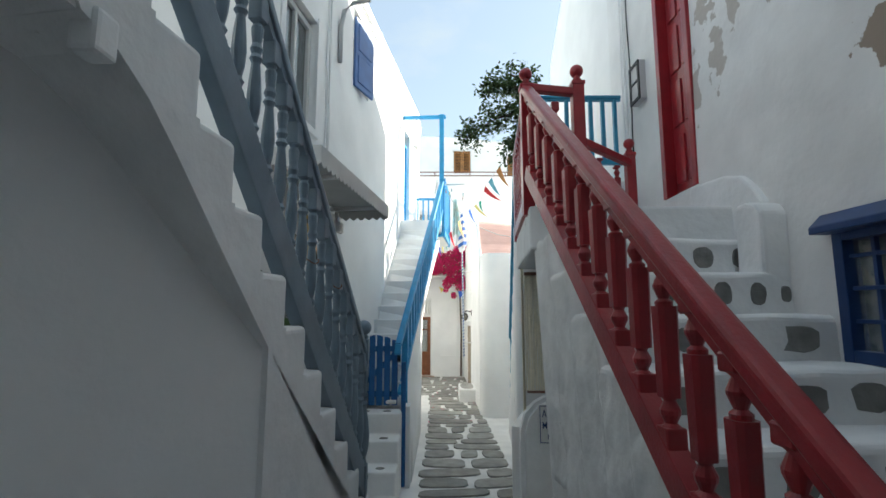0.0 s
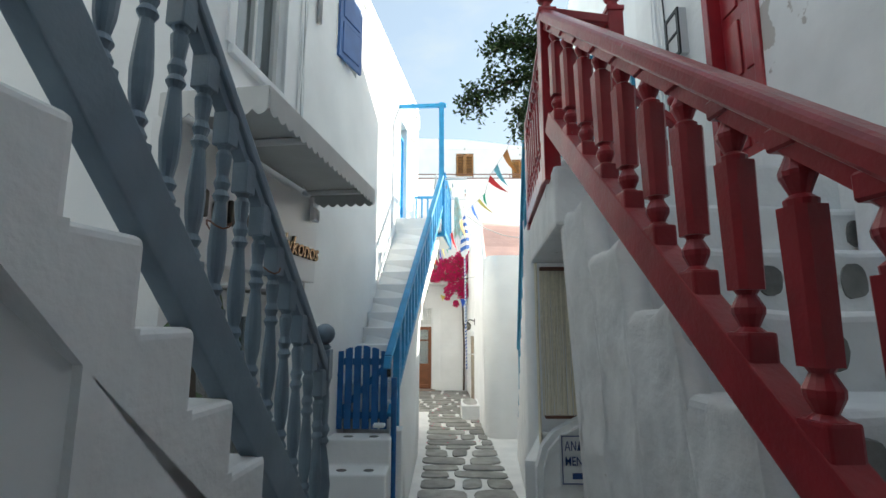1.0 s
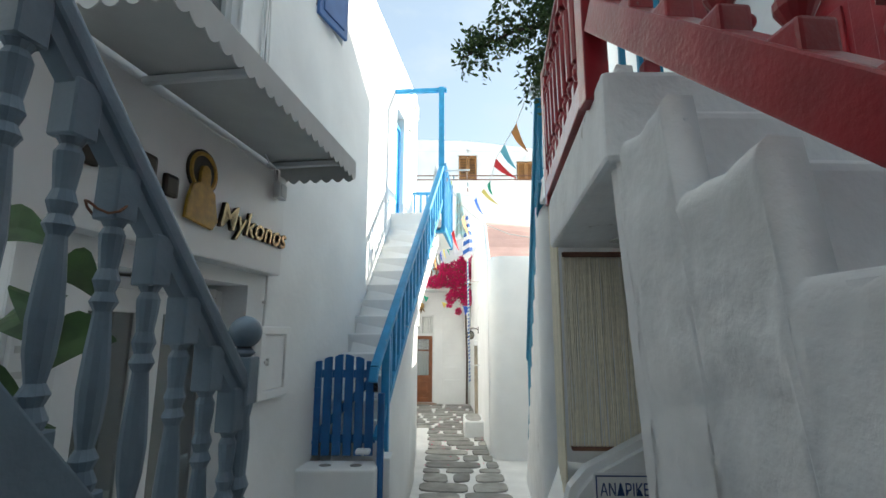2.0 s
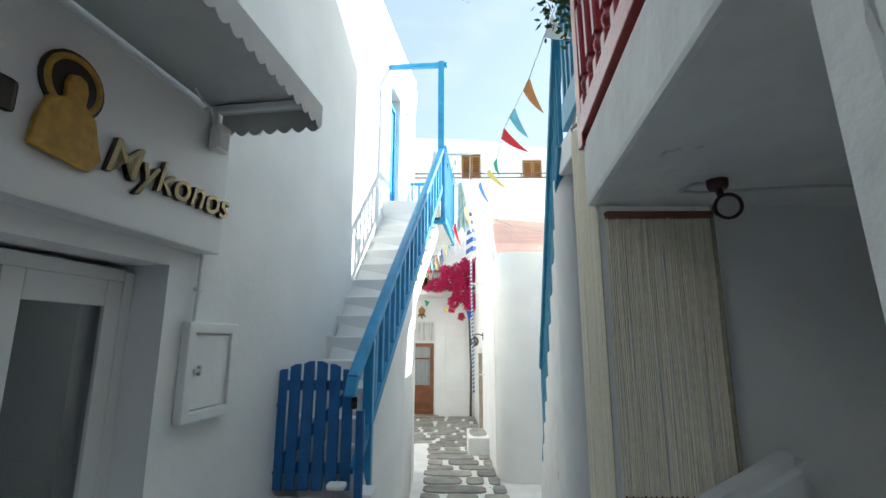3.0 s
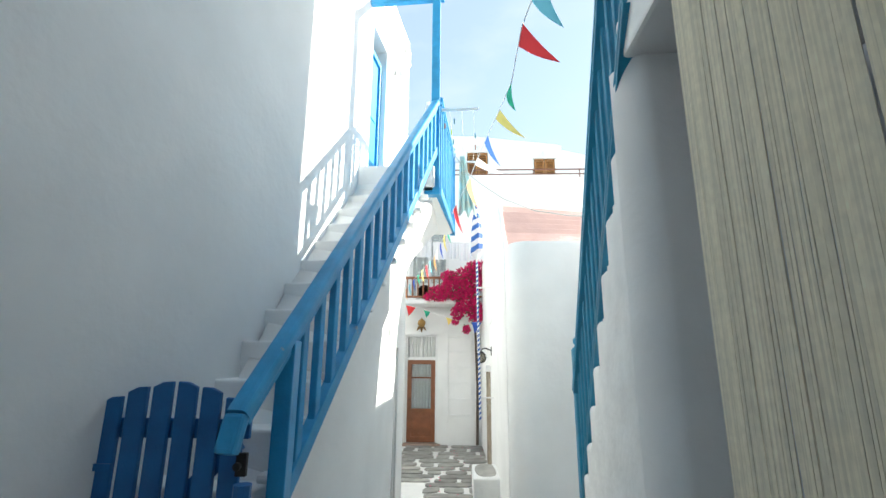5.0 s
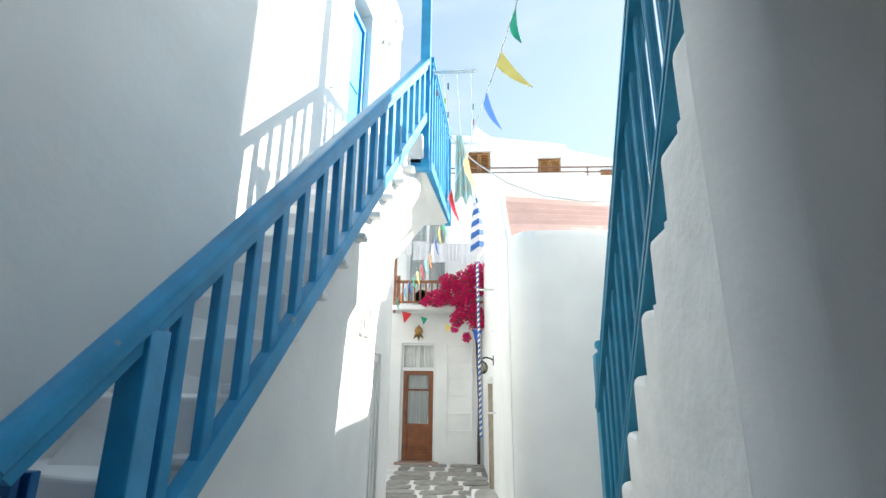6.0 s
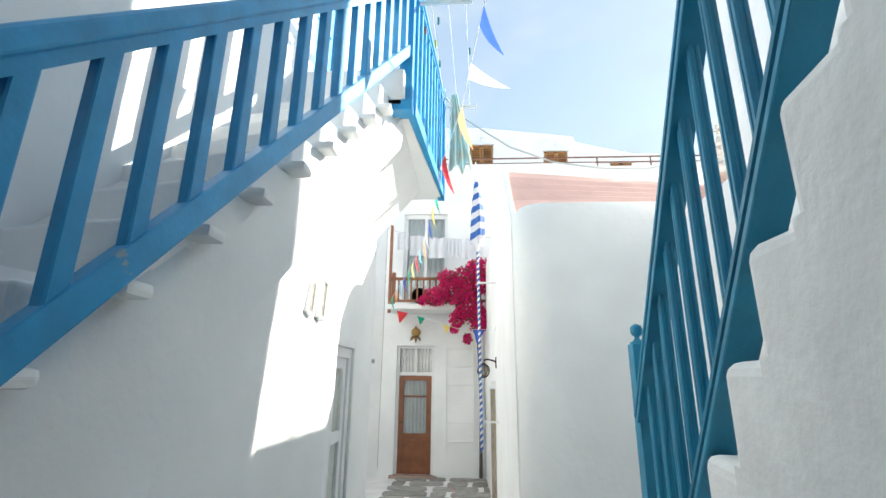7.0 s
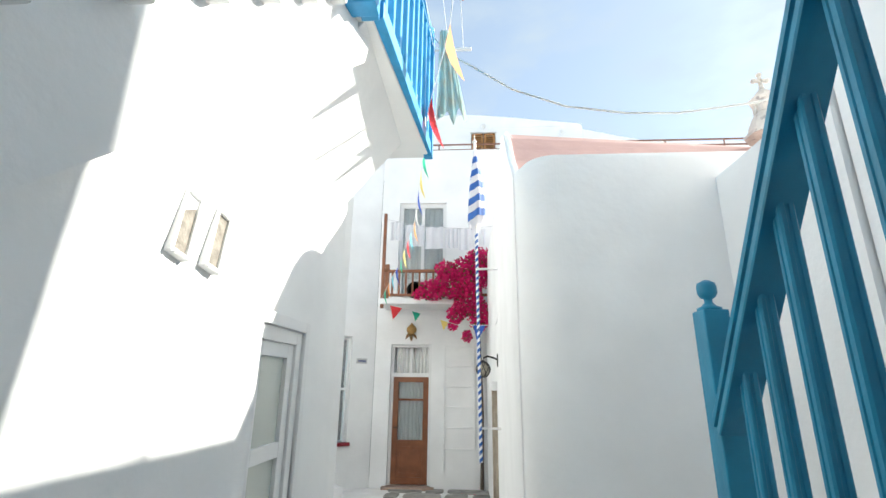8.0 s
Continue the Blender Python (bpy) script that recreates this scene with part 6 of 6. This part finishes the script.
# ---- chapel fittings ----
cd = thing("chapel_doorway", "weathered stone doorway with a plain wooden door", "door", (0.86, 13.75, -0.2), kind="structure")
M_beige = mat("beige_stone", (0.42, 0.36, 0.28), 0.85, vary=0.25, scale=6, bump=0.6)
seat(part("jamb", box(0.755, 0.86, 13.38, 13.48, -0.2, 1.62, 0.015), M_beige), cd)
seat(part("jamb", box(0.745, 0.86, 14.02, 14.12, -0.2, 1.62, 0.015), M_beige), cd)
seat(part("lintel", box(0.70, 0.86, 13.33, 14.17, 1.62, 1.74, 0.02), M_plaster), cd)
seat(part("leaf", box(0.90, 0.94, 13.45, 14.05, -0.2, 1.62), M_beige), cd)
lant = thing("wall_lantern", "wrought iron lattice lantern on a curled bracket", "lamp", (0.84, 12.9, 2.0))
seat(part("bracket", tube([(0.80, 12.9, 2.0), (0.74, 12.9, 2.03), (0.66, 12.9, 2.05), (0.61, 12.9, 2.03), (0.60, 12.9, 1.99)], 0.012, 8), M_iron), lant)
seat(part("wall_plate", box(0.775, 0.81, 12.87, 12.93, 1.92, 2.08, 0.005), M_iron), lant)
seat(part("glass_globe", lathe([(max(0.004, 0.085 * math.sin(math.pi * i / 10)), 1.79 + 0.095 - 0.095 * math.cos(math.pi * i / 10)) for i in range(11)], 16, Matrix.Translation((0.60, 12.9, 0))), mat("amber_glass", (0.35, 0.32, 0.25), 0.2), smooth=True), lant)
for k in range(8):
    for s_ in (1, -1):
        pts = []
        for i in range(9):
            a = k * math.tau / 8 + s_ * i * 0.16
            r = 0.092 * math.sin(math.pi * (0.06 + 0.88 * i / 8))
            pts.append((0.60 + r * math.cos(a), 12.9 + r * math.sin(a), 1.79 + 0.095 - 0.10 * math.cos(math.pi * (0.06 + 0.88 * i / 8))))
        seat(part("lattice_bar", tube(pts, 0.005, 5), M_iron), lant)
seat(part("cap", lathe([(0.05, 1.965), (0.03, 1.985), (0.01, 2.0)], 12, Matrix.Translation((0.60, 12.9, 0))), M_iron), lant)

pole = thing("flagpole", "white flagpole wound with blue stripes, furled striped flag", "flagpole", (0.55, 12.5, 0.85))
P0, P1 = Vector((0.555, 12.5, 0.85)), Vector((0.512, 12.54, 4.92))
seat(part("pole", tube([P0, P1], 0.019, 10), M_white), pole)
M_flagblue = mat("flag_blue", (0.03, 0.12, 0.40), 0.7, vary=0.1)
bm = bmesh.new()
for k in range(34):
    a, b = P0.lerp(P1, (k + 0.1) / 50), P0.lerp(P1, (k + 0.62) / 50)
    for f0, f1 in ((a, b),):
        t_ = tube([f0, f1], 0.0205, 10)
        for v in t_.verts:
            v.co.z += (v.co.x - f0.x) * 0.9
        bm = join(bm, t_)
seat(tagged(part("stripes", bm, M_flagblue), "blue spiral bands"), pole)
seat(part("ball_top", lathe([(0.01, 0), (0.028, 0.015), (0.032, 0.03), (0.02, 0.05), (0.008, 0.06), (0.006, 0.14)], 12, Matrix.Translation(P1)), M_white), pole)
for z in (1.2, 3.1):
    seat(part("holder", box(0.53, 0.86, 12.49, 12.52, z, z + 0.025, 0.004), M_white), pole)
# the furled flag: a pleated cone in bands
for band in range(11):
    bm = bmesh.new()
    rings = []
    for j in range(3):
        f = (band + j / 2) / 11
        zc = P1.z - 0.12 - 1.12 * f
        r = 0.022 + 0.085 * math.sin(min(1, f * 1.12) * math.pi * 0.56) ** 1.3
        if f > 0.93:
            r *= 0.72
        ring = []
        for k in range(20):
            a = k * math.tau / 20
            rr = r * (1 + 0.16 * math.sin(5 * a + 2.5 * f))
            ring.append(bm.verts.new((0.515 + 0.012 * f + rr * math.cos(a), 12.53 + rr * math.sin(a) * 0.8, zc + 0.55 * rr * math.cos(a + 0.5))))
        rings.append(ring)
    for a, b in zip(rings, rings[1:]):
        for k in range(20):
            bm.faces.new((a[k], a[(k + 1) % 20], b[(k + 1) % 20], b[k]))
    seat(part("flag_band", bm, M_flagblue if band % 2 else M_cloth, smooth=True), pole)

bench = thing("stone_bench", "low white block bench with a slate top", "bench", (0.45, 12.0, -0.14))
seat(part("base", box(0.40, 0.84, 11.5, 12.45, -0.16, 0.17, 0.03, 3), M_stairw), bench)
bt = stone_blob(0, 0, 0.36, 0.86, 0)
bmesh.ops.transform(bt, matrix=pose(0.61, 12.0, 0.17, -90, 0, 0), verts=bt.verts)
seat(part("slate_top", bt, M_stone), bench)

# ---- clothes bar, towel and pennants ----
rack = thing("clothes_rack", "white clothes bar and lines reaching out from the landing", "clothes line", (0.0, 8.75, 4.5))
seat(part("bar", beam((-0.05, 8.74, 4.50), (0.43, 8.75, 4.515), 0.03, 0.025, 0.004), M_white), rack)
seat(part("far_bar", beam((0.12, 10.15, 4.52), (0.48, 10.16, 4.52), 0.03, 0.025, 0.004), M_white), rack)
for k in range(3):
    x = 0.12 + 0.13 * k
    seat(part("line", tube([(x, 8.75, 4.50), (x + 0.02, 9.4, 4.44), (x + 0.03, 10.15, 4.52)], 0.003, 5), M_white), rack)
PEGS = ((0.02, 8.80, "a"), (0.06, 8.95, "b"), (0.17, 8.85, "a"), (0.13, 9.1, "c"), (0.15, 9.35, "a"), (0.41, 9.2, "a"), (0.42, 9.5, "b"))
M_peg = {"a": mat("teal_plastic", (0.02, 0.20, 0.25), 0.4), "b": mat("brown_plastic", (0.30, 0.10, 0.06), 0.4), "c": mat("lime_plastic", (0.45, 0.55, 0.05), 0.4)}
for x, y, c in PEGS:
    pg = thing("clothes_peg", "small plastic clothes peg on the line", "peg", (x, y, 4.42), group="pegs on the line")
    seat(part("jaw", box(x - 0.008, x + 0.008, y - 0.03, y + 0.03, 4.43, 4.445, 0.003, 1, None), M_peg[c]), pg)
    seat(part("grip", box(x - 0.008, x + 0.008, y - 0.028, y - 0.016, 4.38, 4.435, 0.003, 1, None), M_peg[c]), pg)
towel = thing("hanging_towel", "pale aqua striped towel gathered on the line", "towel", (0.3, 9.9, 3.7))
M_towel = thin_cloth(mat("aqua_towel", (0.42, 0.62, 0.62), 0.95, vary=0.25, scale=9, second=(0.70, 0.70, 0.60)), 0.35)
tb = bmesh.new()
g = []
for j in range(15):
    f = j / 14
    wd = 0.035 + 0.09 * f
    g.append([tb.verts.new((0.26 + 0.06 * f + (i / 16 - 0.5) * 2 * wd, 9.88 + 0.035 * math.sin(i * 1.3 + 2 * f) * (0.4 + f), 4.48 - 0.80 * f - 0.05 * f * math.sin(i * 0.9))) for i in range(17)])
for a, b in zip(g, g[1:]):
    for i in range(16):
        tb.faces.new((a[i], a[i + 1], b[i + 1], b[i]))
seat(part("cloth", tb, M_towel, smooth=True), towel)
hoop = thing("hanging_hoop", "pale round hoop hanging by the landing post", "hoop", (-0.12, 8.75, 4.5))
seat(part("ring", tube([(-0.13 + 0.02 * math.sin(a), 8.78 + 0.10 * math.cos(a), 4.47 + 0.13 * math.sin(a)) for a in [i * math.tau / 20 for i in range(21)]], 0.014, 8), M_awn, smooth=True), hoop)

PCOL = {"o": (0.85, 0.36, 0.12), "t": (0.22, 0.62, 0.74), "r": (0.82, 0.06, 0.07), "g": (0.04, 0.45, 0.28), "y": (0.88, 0.74, 0.22), "b": (0.06, 0.14, 0.60), "w": (0.80, 0.80, 0.78), "p": (0.80, 0.40, 0.20)}
PMAT = {k: thin_cloth(mat("pennant_cloth_" + n, PCOL[k], 0.8, vary=0.1), 0.55) for k, n in zip(PCOL, ("orange", "aqua", "red", "green", "yellow", "blue", "white", "peach"))}
PNAME = {"o": "orange", "t": "aqua", "r": "red", "g": "green", "y": "yellow", "b": "blue", "w": "white", "p": "peach"}


def pennant(c, p, nxt, tip, grp):
    """A cloth triangle on the string from p to nxt, blown out to tip."""
    p, nxt, tip = Vector(p), Vector(nxt), Vector(tip)
    bm = bmesh.new()
    rows = []
    n = 6
    for j in range(n + 1):
        f = j / n
        a, b = p.lerp(tip, f), nxt.lerp(tip, f)
        nr = (b - a).cross(tip - p)
        nr = nr.normalized() if nr.length > 1e-6 else Vector((0, 1, 0))
        bend = nr * 0.012 * math.sin(math.pi * f)
        rows.append([bm.verts.new(a.lerp(b, i / 3) + bend * (1 + 0.3 * i)) for i in range(4)] if j < n else [bm.verts.new(tip)])
    for a, b in zip(rows, rows[1:]):
        for i in range(3):
            if len(b) > 1:
                bm.faces.new((a[i], a[i + 1], b[i + 1], b[i]))
            else:
                bm.faces.new((a[i], a[i + 1], b[0]))
    o = part("pennant", bm, PMAT[c], None, smooth=True)
    return tagged(o, PNAME[c] + " triangular cloth pennant hanging from a string", "pennant", grp)


LINE1 = [(0.98, 4.75, 4.45), (0.86, 5.3, 4.2), (0.76, 6.0, 4.0), (0.63, 6.75, 3.92), (0.61, 7.2, 3.82), (0.555, 7.65, 3.85), (0.485, 8.15, 3.88), (0.41, 8.7, 3.90), (0.34, 9.2, 3.88), (0.15, 9.85, 3.74), (0.10, 10.15, 3.70)]
st = thing("pennant_string", "thin white string strung across the alley", "string", LINE1[0])
seat(part("string", tube(LINE1, 0.004, 5), M_white), st)
G1 = "pennants across the alley"
for c, y, dx, dz in (("w", 5.45, 0.16, -0.10), ("o", 5.98, 0.13, -0.26), ("t", 6.38, 0.14, -0.25), ("r", 6.72, 0.25, -0.20), ("g", 7.2, 0.04, -0.16), ("y", 7.62, 0.22, -0.20), ("b", 8.12, 0.12, -0.26), ("w", 8.66, 0.28, -0.13), ("p", 9.15, 0.09, -0.34), ("r", 9.75, 0.09, -0.36)):
    def on(yy):
        for a, b in zip(LINE1, LINE1[1:]):
            if a[1] <= yy <= b[1]:
                f = (yy - a[1]) / (b[1] - a[1])
                return Vector(a).lerp(Vector(b), f)
    p = on(y)
    pennant(c, p, on(min(y + 0.17, 10.1)), p + Vector((dx, 0.12, dz)), G1)
LINE2 = [(0.10, 10.15, 3.70), (-0.05, 11.0, 3.62), (-0.22, 12.0, 3.60), (-0.45, 13.0, 3.62), (-0.75, 14.2, 3.62), (-1.05, 15.0, 3.50), (-1.30, 15.6, 3.30)]
st = thing("pennant_string", "thin white string strung across the alley", "string", LINE2[0])
seat(part("string", tube(LINE2, 0.004, 5), M_white), st)
G2 = "pennants towards the balcony"
for i, c in enumerate("gybwotrygbtog"):
    f = 0.04 + i * 0.073
    t_ = f * (len(LINE2) - 1)
    k = min(int(t_), len(LINE2) - 2)
    p = Vector(LINE2[k]).lerp(Vector(LINE2[k + 1]), t_ - k)
    d = (Vector(LINE2[k + 1]) - Vector(LINE2[k])).normalized()
    pennant(c, p, p + d * 0.15, p + d * 0.07 + Vector((0.05, 0, -0.26)), G2)
LINE3 = [(-1.30, 15.55, 3.18), (-0.9, 15.45, 3.08), (-0.4, 15.3, 2.92), (0.2, 15.0, 2.70), (0.8, 14.6, 2.65)]
st = thing("pennant_string", "thin white string under the balcony", "string", LINE3[0])
seat(part("string", tube(LINE3, 0.004, 5), M_white), st)
for i, c in enumerate("rgyb"):
    p, q = Vector(LINE3[i]), Vector(LINE3[i + 1])
    d = (q - p).normalized()
    s0 = p + d * (q - p).length * 0.45
    pennant(c, s0, s0 + d * (0.26 if c in "rb" else 0.18), s0 + d * 0.05 + Vector((0.02, 0, -0.26 if c in "rb" else -0.18)), "pennants under the balcony")
cab = thing("overhead_cable", "thin pale cable sagging over the alley", "cable", (0.45, 12, 5.8))
seat(part("cable", tube([(0.125, 10.12, 4.66), (0.30, 9.95, 4.30), (0.46, 9.8, 4.08), (0.78, 9.8, 3.85), (1.17, 9.8, 3.69), (1.6, 9.8, 3.62), (1.97, 9.8, 3.61), (2.53, 9.8, 3.68), (3.46, 9.7, 3.9), (3.95, 9.0, 4.12), (4.05, 8.7, 4.2)], 0.008, 6), M_awn), cab)

# ---- paving stones ----
random.seed(31)
rows_y = []
y = -3.0
while y < 16.1:
    h = random.uniform(0.26, 0.46)
    rows_y.append((y, y + h))
    y += h


def edges(y):
    """Left and right edge of the stone field at y."""
    if y < 5.0:
        return -0.35, 0.70
    if y < 9.6:
        return -0.36, 0.98 - 0.02 * (y - 5)
    if y < 11.3:
        return -0.38, 0.84
    return (-0.40, 0.80) if y < 12.6 else (-1.2, 0.80)


for (ya, yb) in rows_y:
    l, r = edges((ya + yb) / 2)
    x = l + random.uniform(0, 0.06)
    while x < r - 0.12:
        w = min(random.uniform(0.30, 0.95), r - x)
        if r - (x + w) < 0.14:
            w = r - x
        cxs, cys = x + w / 2, (ya + yb) / 2
        tl = random.uniform(-0.045, 0.045)
        corners = [(-1, -1), (1, -1), (1, 1), (-1, 1)]
        pts = []
        jit = [(random.uniform(-0.07, 0.07), random.uniform(-0.06, 0.06)) for _ in corners]
        base = [(cxs + sx * (w / 2 - 0.010) - sx * abs(j[0]) * 0.5, cys + sy * ((yb - ya) / 2 - 0.014) + tl * sx - sy * abs(j[1]) * 0.5) for (sx, sy), j in zip(corners, jit)]
        for k in range(4):
            p, q, s2 = base[k - 1], base[k], base[(k + 1) % 4]
            for t in (0.30, 0.12):
                pts.append((q[0] + (p[0] - q[0]) * t, q[1] + (p[1] - q[1]) * t) if t == 0.30 else (q[0] + (p[0] - q[0]) * 0.08 + (s2[0] - q[0]) * 0.06, q[1] + (p[1] - q[1]) * 0.08 + (s2[1] - q[1]) * 0.06))
            pts.append((q[0] + (s2[0] - q[0]) * 0.26, q[1] + (s2[1] - q[1]) * 0.26))
        bm = bmesh.new()
        top = [bm.verts.new((px + (cxs - px) * 0.03, py + (cys - py) * 0.03, gz(py) + 0.008 + random.uniform(-0.002, 0.002))) for px, py in pts]
        bot = [bm.verts.new((px, py, gz(py) - 0.03)) for px, py in pts]
        bm.faces.new(top)
        for k in range(len(pts)):
            bm.faces.new((top[k], bot[k], bot[(k + 1) % len(pts)], top[(k + 1) % len(pts)]))
        part("flagstone", bm, M_stone, ground)
        x += w + random.uniform(0.01, 0.035)
# fallen petals
pt = bmesh.new()
for k in range(60):
    x, y = random.uniform(-0.3, 0.75), random.uniform(9, 16)
    a = random.random() * 6.28
    s_ = random.uniform(0.012, 0.025)
    pt.faces.new([pt.verts.new((x + s_ * math.cos(a + q * 1.57), y + s_ * math.sin(a + q * 1.57), gz(y) + 0.016 + 0.004 * (q % 2))) for q in range(4)])
tagged(part("fallen_petals", pt, M_bract), "scattered magenta petals on the paving", "petals", kind="stuff")
